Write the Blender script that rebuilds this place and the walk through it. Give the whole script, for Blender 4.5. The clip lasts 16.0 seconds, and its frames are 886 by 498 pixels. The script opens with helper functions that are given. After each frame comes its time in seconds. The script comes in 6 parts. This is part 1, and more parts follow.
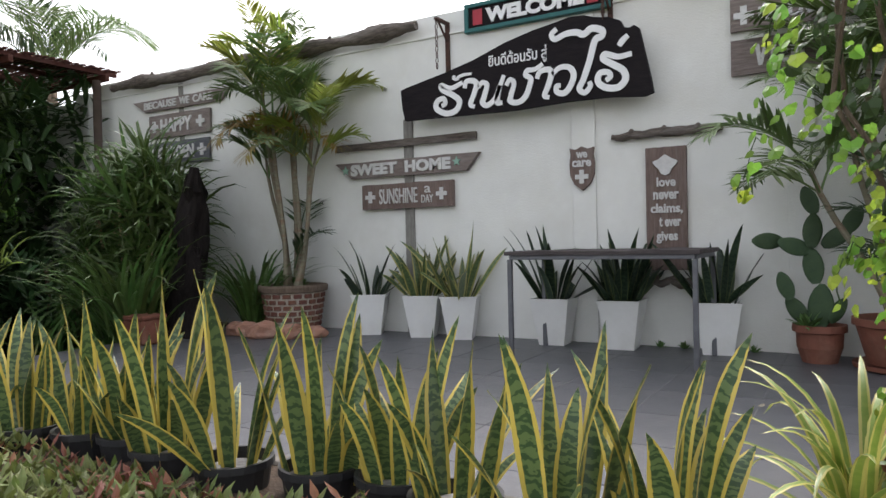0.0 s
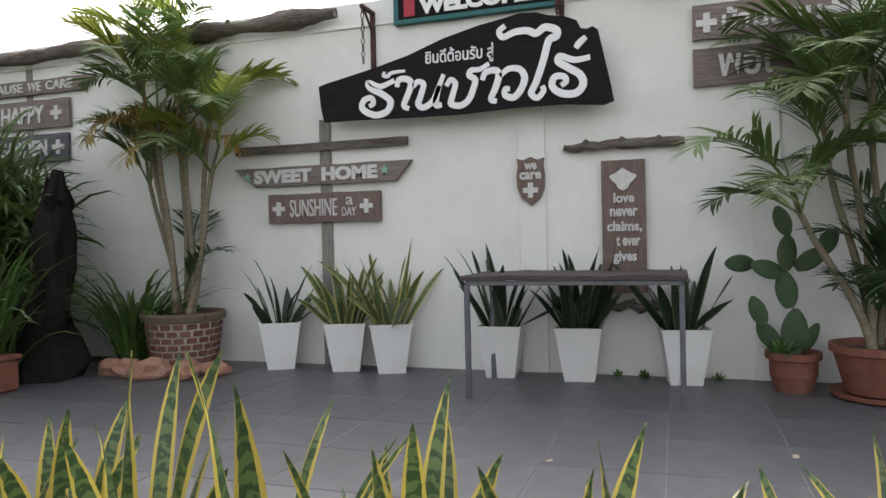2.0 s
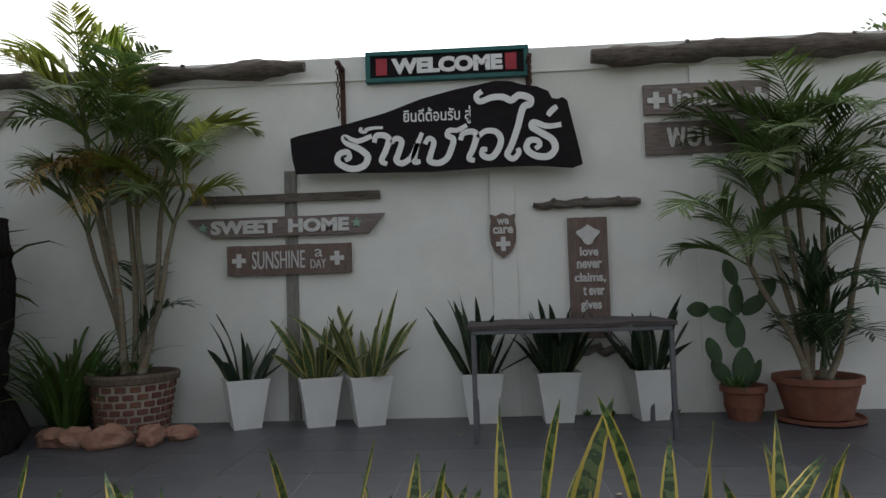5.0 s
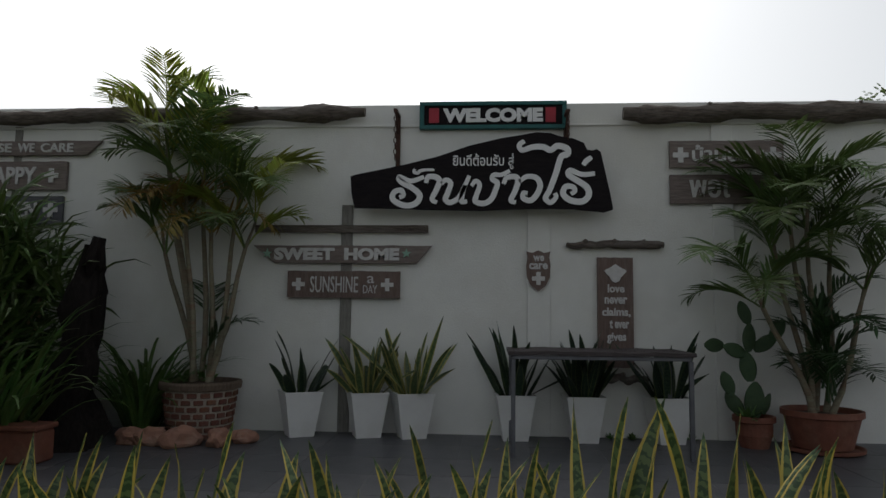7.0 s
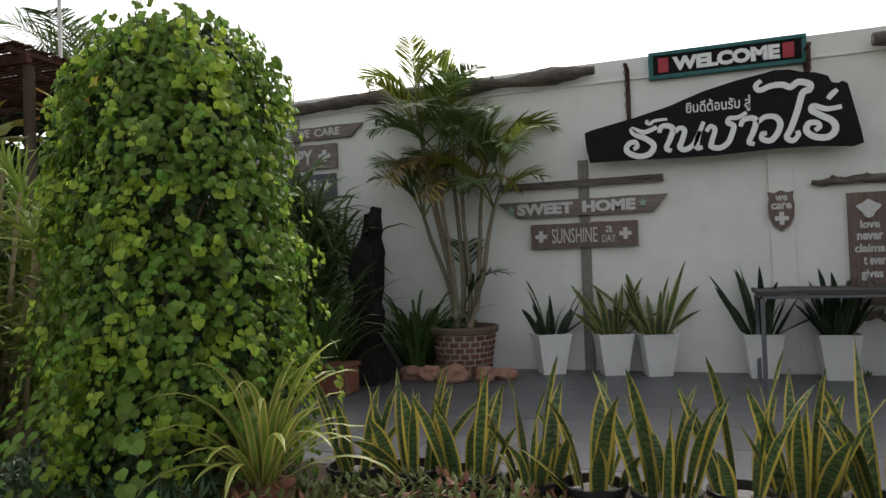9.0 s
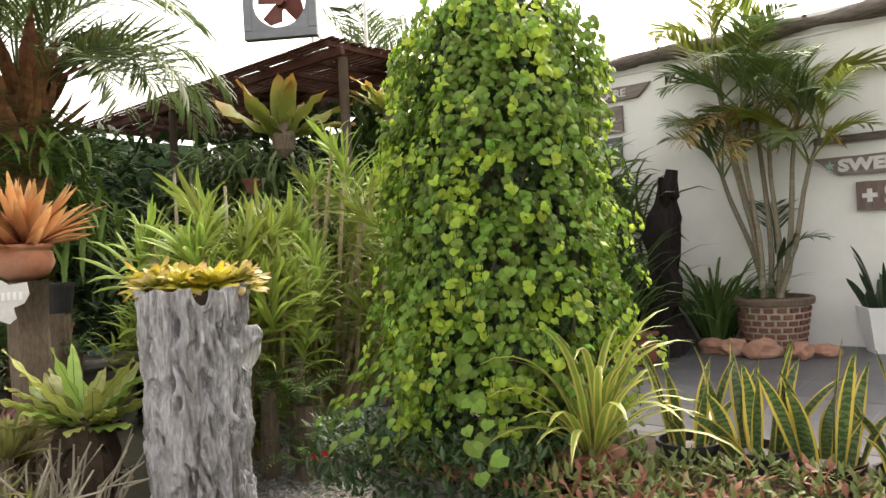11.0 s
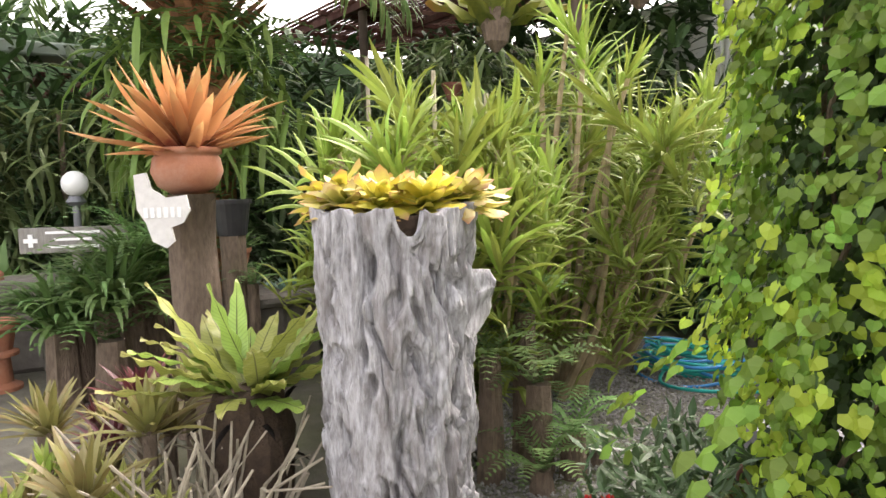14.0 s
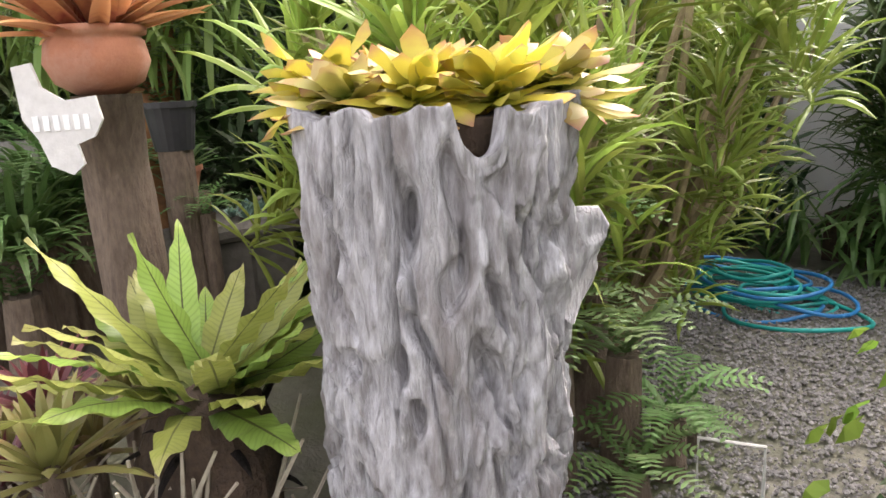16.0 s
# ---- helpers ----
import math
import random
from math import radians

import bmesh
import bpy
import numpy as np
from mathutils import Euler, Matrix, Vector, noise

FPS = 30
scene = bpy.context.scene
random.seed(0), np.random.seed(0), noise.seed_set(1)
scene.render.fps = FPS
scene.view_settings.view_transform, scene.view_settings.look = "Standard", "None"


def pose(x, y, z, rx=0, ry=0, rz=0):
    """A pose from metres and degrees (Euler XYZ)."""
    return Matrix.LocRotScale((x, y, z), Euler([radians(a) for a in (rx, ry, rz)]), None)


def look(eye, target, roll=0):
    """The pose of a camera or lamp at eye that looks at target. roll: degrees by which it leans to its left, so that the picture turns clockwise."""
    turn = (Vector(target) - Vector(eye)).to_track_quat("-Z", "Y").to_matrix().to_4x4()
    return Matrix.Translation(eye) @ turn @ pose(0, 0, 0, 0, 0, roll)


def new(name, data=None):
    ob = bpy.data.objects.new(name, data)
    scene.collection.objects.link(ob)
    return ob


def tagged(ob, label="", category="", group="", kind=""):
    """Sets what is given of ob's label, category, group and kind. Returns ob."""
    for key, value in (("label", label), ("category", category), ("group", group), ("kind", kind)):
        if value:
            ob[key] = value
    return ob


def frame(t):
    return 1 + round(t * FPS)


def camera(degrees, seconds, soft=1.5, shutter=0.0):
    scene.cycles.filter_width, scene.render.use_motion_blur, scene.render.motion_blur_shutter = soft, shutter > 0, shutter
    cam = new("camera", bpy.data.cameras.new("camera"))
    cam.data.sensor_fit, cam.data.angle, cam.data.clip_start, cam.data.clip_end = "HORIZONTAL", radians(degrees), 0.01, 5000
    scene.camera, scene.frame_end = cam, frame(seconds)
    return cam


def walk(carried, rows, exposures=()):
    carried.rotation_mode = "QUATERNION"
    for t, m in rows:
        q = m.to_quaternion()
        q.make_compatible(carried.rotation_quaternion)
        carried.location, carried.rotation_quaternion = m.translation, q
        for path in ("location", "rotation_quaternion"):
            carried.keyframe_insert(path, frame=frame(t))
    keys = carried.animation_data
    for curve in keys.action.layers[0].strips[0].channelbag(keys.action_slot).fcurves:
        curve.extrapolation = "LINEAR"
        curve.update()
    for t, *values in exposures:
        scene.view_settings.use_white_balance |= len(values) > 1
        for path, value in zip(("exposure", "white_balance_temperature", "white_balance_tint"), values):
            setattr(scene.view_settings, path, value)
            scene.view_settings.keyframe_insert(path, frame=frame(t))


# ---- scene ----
cam = camera(64.0, 16.0)
PATH = [
    (0, (1.844, 0.036, 0.973), (0.831, 1.76, 0.946), -1.3),
    (0.5, (1.558, 0.14, 1.014), (0.532, 1.855, 0.943), -1.2),
    (1, (1.261, 0.296, 0.971), (0.221, 2.004, 0.922), -0.9),
    (1.5, (1.135, 0.426, 1.03), (0.24, 2.215, 0.993), 0.5),
    (2, (0.823, 0.459, 1.119), (0.193, 2.357, 1.094), -1.3),
    (2.5, (0.545, 0.569, 1.114), (-0.019, 2.487, 1.142), -1.1),
    (3, (0.308, 0.673, 1.121), (-0.131, 2.622, 1.208), -0.6),
    (3.2, (0.199, 0.688, 1.099), (-0.17, 2.651, 1.191), -1.6),
    (5.3, (-0.576, -0.095, 1.18), (-0.686, 1.9, 1.279), -1.7),
    (5.5, (-0.621, -0.133, 1.167), (-0.78, 1.859, 1.26), -1.3),
    (6, (-0.688, -0.299, 1.143), (-0.905, 1.683, 1.306), -0.2),
    (6.5, (-0.695, -0.525, 1.124), (-0.899, 1.457, 1.296), -1.0),
    (7, (-0.785, -0.693, 1.153), (-0.921, 1.294, 1.338), 0.6),
    (7.5, (-0.945, -0.857, 1.183), (-1.147, 1.127, 1.332), -0.8),
    (8, (-1.002, -1.032, 1.216), (-1.169, 0.954, 1.389), -0.3),
    (8.5, (-0.983, -1.195, 1.19), (-1.351, 0.77, 1.249), -1.5),
    (9, (-1.056, -1.342, 1.195), (-1.744, 0.535, 1.235), -2.0),
    (9.5, (-1.265, -1.466, 1.198), (-2.287, 0.253, 1.209), -3.3),
    (9.6, (-1.291, -1.506, 1.194), (-2.37, 0.178, 1.219), -3.6),
    (10, (-1.337, -1.528, 1.171), (-2.609, 0.016, 1.186), -3.6),
    (10.2, (-1.276, -1.521, 1.213), (-2.551, 0.02, 1.193), -3.0),
    (12.3, (-1.802, -1.115, 1.135), (-3.238, 0.277, 1.129), -1.5),
    (12.5, (-1.9, -1.068, 1.133), (-3.366, 0.291, 1.066), -1.5),
    (13, (-2.156, -0.882, 1.119), (-3.724, 0.357, 1.038), -1.3),
    (13.5, (-2.442, -0.744, 1.1), (-4.09, 0.377, 0.935), -1.1),
    (14, (-2.837, -0.658, 1.098), (-4.475, 0.474, 0.912), -1.5),
    (14.5, (-3.108, -0.531, 1.091), (-4.806, 0.503, 0.878), -2.5),
    (15, (-3.399, -0.352, 1.096), (-5.107, 0.661, 0.86), -1.9),
    (15.5, (-3.724, -0.261, 1.063), (-5.352, 0.84, 0.691), -2.4),
    (16, (-3.896, -0.226, 1.061), (-5.448, 0.947, 0.596), -3.0),
]
EXPOSURES = [(0.0, 1.55, 6450, 12), (1.0, 1.52, 6450, 12), (2.0, 1.65, 6600, 11), (2.5, 1.95, 6600, 11), (3.0, 1.7, 6550, 10), (5.3, 0.4, 6450, 9), (6.0, 0.0, 6450, 9), (7.0, -0.25, 6450, 8), (8.0, -0.4, 6450, 8),
             (8.5, -0.35, 6500, 9), (9.0, 0.78, 6650, 10), (9.5, 1.5, 6900, 12), (10.2, 1.8, 7100, 12), (12.3, 2.42, 7750, 12), (13.0, 2.52, 7450, 15), (14.0, 2.65, 7100, 16), (15.0, 2.62, 6950, 18), (16.0, 2.55, 6900, 18)]
walk(cam, [(t, look(eye, target, roll)) for t, eye, target, roll in PATH], EXPOSURES)

# ---- light: bright hazy sky, the sun veiled ----
SUN_EL, SUN_AZ = radians(48), radians(-12)
world = bpy.data.worlds.new("hazy_sky")
scene.world = world
world.use_nodes = True
wn, wl = world.node_tree.nodes, world.node_tree.links
sky = wn.new("ShaderNodeTexSky")
sky.sky_type, sky.sun_disc = "NISHITA", False
sky.sun_elevation, sky.sun_rotation = SUN_EL, SUN_AZ
sky.air_density, sky.dust_density, sky.ozone_density = 1.0, 4.0, 1.0
haze = wn.new("ShaderNodeHueSaturation")
haze.inputs["Saturation"].default_value = 0.22
wl.new(sky.outputs["Color"], haze.inputs["Color"])
wl.new(haze.outputs["Color"], wn["Background"].inputs["Color"])
wn["Background"].inputs["Strength"].default_value = 0.15
sun = new("sun", bpy.data.lights.new("sun", "SUN"))
sun.data.energy, sun.data.angle, sun.data.color = 0.5, radians(40), (1.0, 0.95, 0.88)
sun_dir = Vector((math.sin(SUN_AZ) * math.cos(SUN_EL), math.cos(SUN_AZ) * math.cos(SUN_EL), math.sin(SUN_EL)))
sun.matrix_world = look(sun_dir * 30, (0, 0, 0))

G = -0.35      # level of the garden ground; the patio is 0
WALL = 6.32    # face of the long white wall
rnd = random.Random(7)
R = rnd.uniform


# ---- materials ----
def mat(name, c1, c2=None, scale=8.0, rough=0.6, metal=0.0, bump=0.0, bscale=None, stretch=(1, 1, 1), detail=6, stain=None, stain_scale=1.2,
        stain_amount=0.5, vary=0.0, leaf=0.0, coords="Object", spec=0.4, soft=0.2):
    """Two colours mixed by fine noise, a third as larger stains, a brightness change from piece to piece, and relief."""
    m = bpy.data.materials.new(name)
    m.use_nodes = True
    n, l = m.node_tree.nodes, m.node_tree.links
    b = n["Principled BSDF"]
    b.inputs["Roughness"].default_value, b.inputs["Metallic"].default_value = rough, metal
    b.inputs["Specular IOR Level"].default_value = spec
    tc, mp = n.new("ShaderNodeTexCoord"), n.new("ShaderNodeMapping")
    mp.inputs["Scale"].default_value = stretch
    l.new(tc.outputs[coords], mp.inputs["Vector"])

    def noise_at(s, d=6, rg=0.6):
        t = n.new("ShaderNodeTexNoise")
        t.inputs["Scale"].default_value, t.inputs["Detail"].default_value, t.inputs["Roughness"].default_value = s, d, rg
        l.new(mp.outputs["Vector"], t.inputs["Vector"])
        return t

    def ramp(src, a, z):
        r = n.new("ShaderNodeMapRange")
        r.inputs["From Min"].default_value, r.inputs["From Max"].default_value = a, z
        l.new(src, r.inputs["Value"])
        return r.outputs["Result"]

    def mix(fac, a, z):
        x = n.new("ShaderNodeMix")
        x.data_type = "RGBA"
        if isinstance(fac, float):
            x.inputs["Factor"].default_value = fac
        else:
            l.new(fac, x.inputs["Factor"])
        for sock, v in ((x.inputs[6], a), (x.inputs[7], z)):
            if isinstance(v, tuple):
                sock.default_value = (*v, 1)
            else:
                l.new(v, sock)
        return x.outputs[2]

    fine = noise_at(scale, detail)
    col = mix(ramp(fine.outputs["Fac"], 0.5 - soft, 0.5 + soft), c1, c2 or tuple(0.8 * v for v in c1))
    if stain:
        big = noise_at(stain_scale, 5, 0.65)
        mul = n.new("ShaderNodeMath")
        mul.operation = "MULTIPLY"
        mul.inputs[1].default_value = stain_amount
        l.new(ramp(big.outputs["Fac"], 0.48, 0.68), mul.inputs[0])
        col = mix(mul.outputs[0], col, stain)
    if vary:
        info, geo = n.new("ShaderNodeObjectInfo"), n.new("ShaderNodeNewGeometry")
        add = n.new("ShaderNodeMath")
        add.operation = "ADD"
        l.new(info.outputs["Random"], add.inputs[0])
        l.new(geo.outputs["Random Per Island"], add.inputs[1])
        hv = n.new("ShaderNodeHueSaturation")
        rv, rh = n.new("ShaderNodeMapRange"), n.new("ShaderNodeMapRange")
        rv.inputs["From Max"].default_value = rh.inputs["From Max"].default_value = 2
        rv.inputs["To Min"].default_value, rv.inputs["To Max"].default_value = 1 - vary, 1 + vary
        rh.inputs["To Min"].default_value, rh.inputs["To Max"].default_value = 0.5 - 0.06 * vary, 0.5 + 0.06 * vary
        l.new(add.outputs[0], rv.inputs["Value"])
        l.new(add.outputs[0], rh.inputs["Value"])
        l.new(rv.outputs["Result"], hv.inputs["Value"])
        l.new(rh.outputs["Result"], hv.inputs["Hue"])
        l.new(col, hv.inputs["Color"])
        col = hv.outputs["Color"]
    l.new(col, b.inputs["Base Color"])
    if bump:
        bp = n.new("ShaderNodeBump")
        bp.inputs["Strength"].default_value, bp.inputs["Distance"].default_value = min(1, bump), 0.02
        src = noise_at(bscale or scale * 2, 8)
        l.new(src.outputs["Fac"], bp.inputs["Height"])
        l.new(bp.outputs["Normal"], b.inputs["Normal"])
    if leaf:
        tr, ms = n.new("ShaderNodeBsdfTranslucent"), n.new("ShaderNodeMixShader")
        l.new(col, tr.inputs["Color"])
        ms.inputs["Fac"].default_value = leaf
        l.new(b.outputs[0], ms.inputs[1])
        l.new(tr.outputs[0], ms.inputs[2])
        l.new(ms.outputs[0], n["Material Output"].inputs["Surface"])
    return m


def striped_leaf(name, inner, inner2, edge, at=0.3, bands=26.0, leaf=0.15, band_mix=0.6, rough=0.4):
    """A leaf with margins of another colour and wavy cross bands; u runs across it and v along it."""
    m = bpy.data.materials.new(name)
    m.use_nodes = True
    n, l = m.node_tree.nodes, m.node_tree.links
    b = n["Principled BSDF"]
    b.inputs["Roughness"].default_value = rough
    uv, sep = n.new("ShaderNodeTexCoord"), n.new("ShaderNodeSeparateXYZ")
    l.new(uv.outputs["UV"], sep.inputs[0])

    def op(kind, a, z=None):
        x = n.new("ShaderNodeMath")
        x.operation = kind
        for i, v in enumerate((a, z)):
            if isinstance(v, (int, float)):
                x.inputs[i].default_value = v
            elif v is not None:
                l.new(v, x.inputs[i])
        return x.outputs[0]

    nz = n.new("ShaderNodeTexNoise")
    nz.inputs["Scale"].default_value, nz.inputs["Detail"].default_value = 26, 4
    l.new(uv.outputs["Object"], nz.inputs["Vector"])
    side = op("ABSOLUTE", op("SUBTRACT", sep.outputs["X"], 0.5))
    wob = op("MULTIPLY", op("SUBTRACT", nz.outputs["Fac"], 0.5), 0.12)
    margin = op("GREATER_THAN", op("ADD", side, wob), at)
    wave = op("SINE", op("ADD", op("MULTIPLY", sep.outputs["Y"], bands * 3), op("MULTIPLY", nz.outputs["Fac"], 14)))
    bandf = op("MULTIPLY", op("GREATER_THAN", wave, 0.0), band_mix)
    m1, m2 = n.new("ShaderNodeMix"), n.new("ShaderNodeMix")
    m1.data_type = m2.data_type = "RGBA"
    l.new(bandf, m1.inputs["Factor"])
    m1.inputs[6].default_value, m1.inputs[7].default_value = (*inner, 1), (*inner2, 1)
    l.new(margin, m2.inputs["Factor"])
    l.new(m1.outputs[2], m2.inputs[6])
    m2.inputs[7].default_value = (*edge, 1)
    info, hv = n.new("ShaderNodeObjectInfo"), n.new("ShaderNodeHueSaturation")
    l.new(op("ADD", op("MULTIPLY", info.outputs["Random"], 0.5), 0.72), hv.inputs["Value"])
    l.new(m2.outputs[2], hv.inputs["Color"])
    l.new(hv.outputs["Color"], b.inputs["Base Color"])
    tr, ms = n.new("ShaderNodeBsdfTranslucent"), n.new("ShaderNodeMixShader")
    l.new(hv.outputs["Color"], tr.inputs["Color"])
    ms.inputs["Fac"].default_value = leaf
    l.new(b.outputs[0], ms.inputs[1])
    l.new(tr.outputs[0], ms.inputs[2])
    l.new(ms.outputs[0], n["Material Output"].inputs["Surface"])
    return m


def graded_leaf(name, base, mid, tip, rib=None, veins=0.0, leaf=0.25, rough=0.4, tip_at=0.8, blotch=None):
    """A leaf that changes colour from its base to its tip, with a midrib line and fine side veins."""
    m = bpy.data.materials.new(name)
    m.use_nodes = True
    n, l = m.node_tree.nodes, m.node_tree.links
    b = n["Principled BSDF"]
    b.inputs["Roughness"].default_value = rough
    b.inputs["Specular IOR Level"].default_value = 0.35
    tc, sep = n.new("ShaderNodeTexCoord"), n.new("ShaderNodeSeparateXYZ")
    l.new(tc.outputs["UV"], sep.inputs[0])
    nz = n.new("ShaderNodeTexNoise")
    nz.inputs["Scale"].default_value, nz.inputs["Detail"].default_value = 22, 5
    l.new(tc.outputs["Object"], nz.inputs["Vector"])

    def op(kind, a, z):
        x = n.new("ShaderNodeMath")
        x.operation = kind
        for i, v in enumerate((a, z)):
            if isinstance(v, (int, float)):
                x.inputs[i].default_value = v
            else:
                l.new(v, x.inputs[i])
        return x.outputs[0]

    def mix(fac, a, z):
        x = n.new("ShaderNodeMix")
        x.data_type = "RGBA"
        l.new(fac, x.inputs["Factor"])
        for sock, v in ((x.inputs[6], a), (x.inputs[7], z)):
            if isinstance(v, tuple):
                sock.default_value = (*v, 1)
            else:
                l.new(v, sock)
        return x.outputs[2]

    ramp = n.new("ShaderNodeValToRGB")
    e = ramp.color_ramp.elements
    e[0].position, e[0].color = 0.08, (*base, 1)
    e[1].position, e[1].color = 1.0, (*tip, 1)
    for pos, c in ((0.42, mid), (tip_at, mid)):
        k = e.new(pos)
        k.color = (*c, 1)
    l.new(op("ADD", sep.outputs["Y"], op("MULTIPLY", op("SUBTRACT", nz.outputs["Fac"], 0.5), 0.5)), ramp.inputs["Fac"])
    col = ramp.outputs["Color"]
    if blotch:
        big = n.new("ShaderNodeTexNoise")
        big.inputs["Scale"].default_value = 9
        l.new(tc.outputs["Object"], big.inputs["Vector"])
        col = mix(op("MULTIPLY", op("GREATER_THAN", big.outputs["Fac"], 0.56), 0.6), col, blotch)
    side = op("ABSOLUTE", op("SUBTRACT", sep.outputs["X"], 0.5), 0.0)
    if veins:
        wave = op("SINE", op("ADD", op("MULTIPLY", sep.outputs["Y"], 170.0), op("MULTIPLY", side, -26.0)), 0.0)
        dark = n.new("ShaderNodeHueSaturation")
        dark.inputs["Value"].default_value = 1 - veins
        l.new(col, dark.inputs["Color"])
        col = mix(op("GREATER_THAN", wave, 0.55), col, dark.outputs["Color"])
    if rib:
        col = mix(op("LESS_THAN", side, 0.03), col, rib)
    info, hv = n.new("ShaderNodeObjectInfo"), n.new("ShaderNodeHueSaturation")
    l.new(op("ADD", op("MULTIPLY", info.outputs["Random"], 0.55), 0.72), hv.inputs["Value"])
    l.new(col, hv.inputs["Color"])
    l.new(hv.outputs["Color"], b.inputs["Base Color"])
    tr, ms = n.new("ShaderNodeBsdfTranslucent"), n.new("ShaderNodeMixShader")
    l.new(hv.outputs["Color"], tr.inputs["Color"])
    ms.inputs["Fac"].default_value = leaf
    l.new(b.outputs[0], ms.inputs[1])
    l.new(tr.outputs[0], ms.inputs[2])
    l.new(ms.outputs[0], n["Material Output"].inputs["Surface"])
    return m


PLASTER = mat("white_plaster", (0.80, 0.80, 0.77), (0.74, 0.74, 0.71), 3, 0.8, bump=0.25, bscale=60, stain=(0.60, 0.57, 0.50), stain_scale=0.7, stain_amount=0.35)
TILE = mat("slate_tile", (0.08, 0.081, 0.091), (0.105, 0.106, 0.116), 5, 0.42, bump=0.12, bscale=40, stain=(0.17, 0.165, 0.16), stain_scale=1.5, stain_amount=0.5, vary=0.12)
GROUT = mat("grout", (0.22, 0.22, 0.225), (0.17, 0.17, 0.17), 20, 0.9, bump=0.2)
SOIL = mat("dark_soil", (0.05, 0.035, 0.025), (0.09, 0.06, 0.04), 30, 0.95, bump=0.8, bscale=60)
EARTH = mat("mossy_ground", (0.18, 0.17, 0.14), (0.12, 0.115, 0.09), 9, 0.95, bump=0.6, bscale=50, stain=(0.115, 0.13, 0.06), stain_scale=0.9, stain_amount=0.7)
GRAVEL = mat("grey_gravel", (0.25, 0.24, 0.235), (0.13, 0.125, 0.12), 30, 0.9, vary=0.45, bump=0.3)
BOARD = mat("weathered_board", (0.27, 0.22, 0.20), (0.15, 0.12, 0.108), 7, 0.8, bump=0.6, bscale=18, stretch=(1, 6, 9), stain=(0.30, 0.27, 0.25), stain_scale=2, stain_amount=0.5, vary=0.1)
BOARD_V = mat("weathered_upright_board", (0.22, 0.155, 0.135), (0.13, 0.095, 0.082), 7, 0.8, bump=0.6, bscale=18, stretch=(9, 6, 1), stain=(0.25, 0.20, 0.18), stain_scale=2, stain_amount=0.5)
BLUEBOARD = mat("blue_grey_board", (0.13, 0.135, 0.15), (0.085, 0.085, 0.095), 7, 0.8, bump=0.6, bscale=18, stretch=(1, 6, 9), stain=(0.22, 0.22, 0.23), stain_scale=2)
DRIFT = mat("driftwood", (0.20, 0.165, 0.14), (0.06, 0.046, 0.038), 8, 0.9, bump=1.0, bscale=16, stretch=(1, 7, 7), stain=(0.28, 0.26, 0.24), stain_scale=1.5)
POSTWOOD = mat("grey_post_wood", (0.30, 0.29, 0.27), (0.20, 0.19, 0.17), 7, 0.85, bump=0.6, bscale=16, stretch=(7, 7, 1), stain=(0.14, 0.13, 0.12), stain_scale=3)
LETTER = mat("pale_painted_letter", (0.66, 0.65, 0.64), (0.55, 0.54, 0.53), 25, 0.7, bump=0.2)
WHITEL = mat("white_sign_paint", (0.82, 0.82, 0.82), (0.76, 0.76, 0.76), 20, 0.5)
GREENSTAR = mat("faded_green_paint", (0.30, 0.48, 0.38), (0.24, 0.40, 0.32), 20, 0.7)
BLACKB = mat("black_sign_paint", (0.012, 0.010, 0.012), (0.020, 0.016, 0.017), 8, 0.75, spec=0.12, bump=0.3, bscale=30, stretch=(1, 4, 5))
TEAL = mat("teal_paint", (0.02, 0.13, 0.125), (0.015, 0.10, 0.10), 10, 0.5, bump=0.2)
RED = mat("red_paint", (0.42, 0.03, 0.05), (0.33, 0.025, 0.04), 10, 0.5)
RUST = mat("rusty_iron", (0.05, 0.03, 0.025), (0.10, 0.05, 0.035), 20, 0.8, metal=0.3, bump=0.4)
STEEL = mat("grey_steel", (0.16, 0.165, 0.18), (0.12, 0.12, 0.135), 14, 0.45, metal=0.5, bump=0.1)
SLAB = mat("dark_plank", (0.085, 0.07, 0.07), (0.05, 0.04, 0.04), 7, 0.65, bump=0.7, bscale=16, stretch=(1, 6, 6), stain=(0.16, 0.13, 0.13), stain_scale=2)
WPOT = mat("white_pot_plastic", (0.78, 0.78, 0.77), (0.73, 0.73, 0.72), 6, 0.4, stain=(0.6, 0.58, 0.53), stain_scale=4, stain_amount=0.25)
TERRA = mat("terracotta", (0.44, 0.19, 0.11), (0.34, 0.135, 0.08), 9, 0.8, bump=0.25, bscale=40, stain=(0.50, 0.33, 0.25), stain_scale=4, stain_amount=0.5)
DTERRA = mat("dark_terracotta", (0.23, 0.085, 0.055), (0.16, 0.06, 0.04), 9, 0.7, bump=0.25, bscale=40, stain=(0.30, 0.16, 0.11), stain_scale=4)
BRICK = mat("red_brick", (0.17, 0.065, 0.045), (0.10, 0.045, 0.033), 20, 0.85, bump=0.5, vary=0.35, stain=(0.28, 0.2, 0.16), stain_scale=6, stain_amount=0.5)
MORTAR = mat("pale_mortar", (0.46, 0.41, 0.35), (0.36, 0.31, 0.26), 25, 0.95, bump=0.5)
ROCK = mat("pink_rock", (0.38, 0.20, 0.14), (0.28, 0.15, 0.11), 9, 0.9, bump=0.8, stain=(0.48, 0.34, 0.27), stain_scale=5)
BLACKP = mat("black_plastic", (0.02, 0.02, 0.022), (0.03, 0.03, 0.032), 15, 0.5)
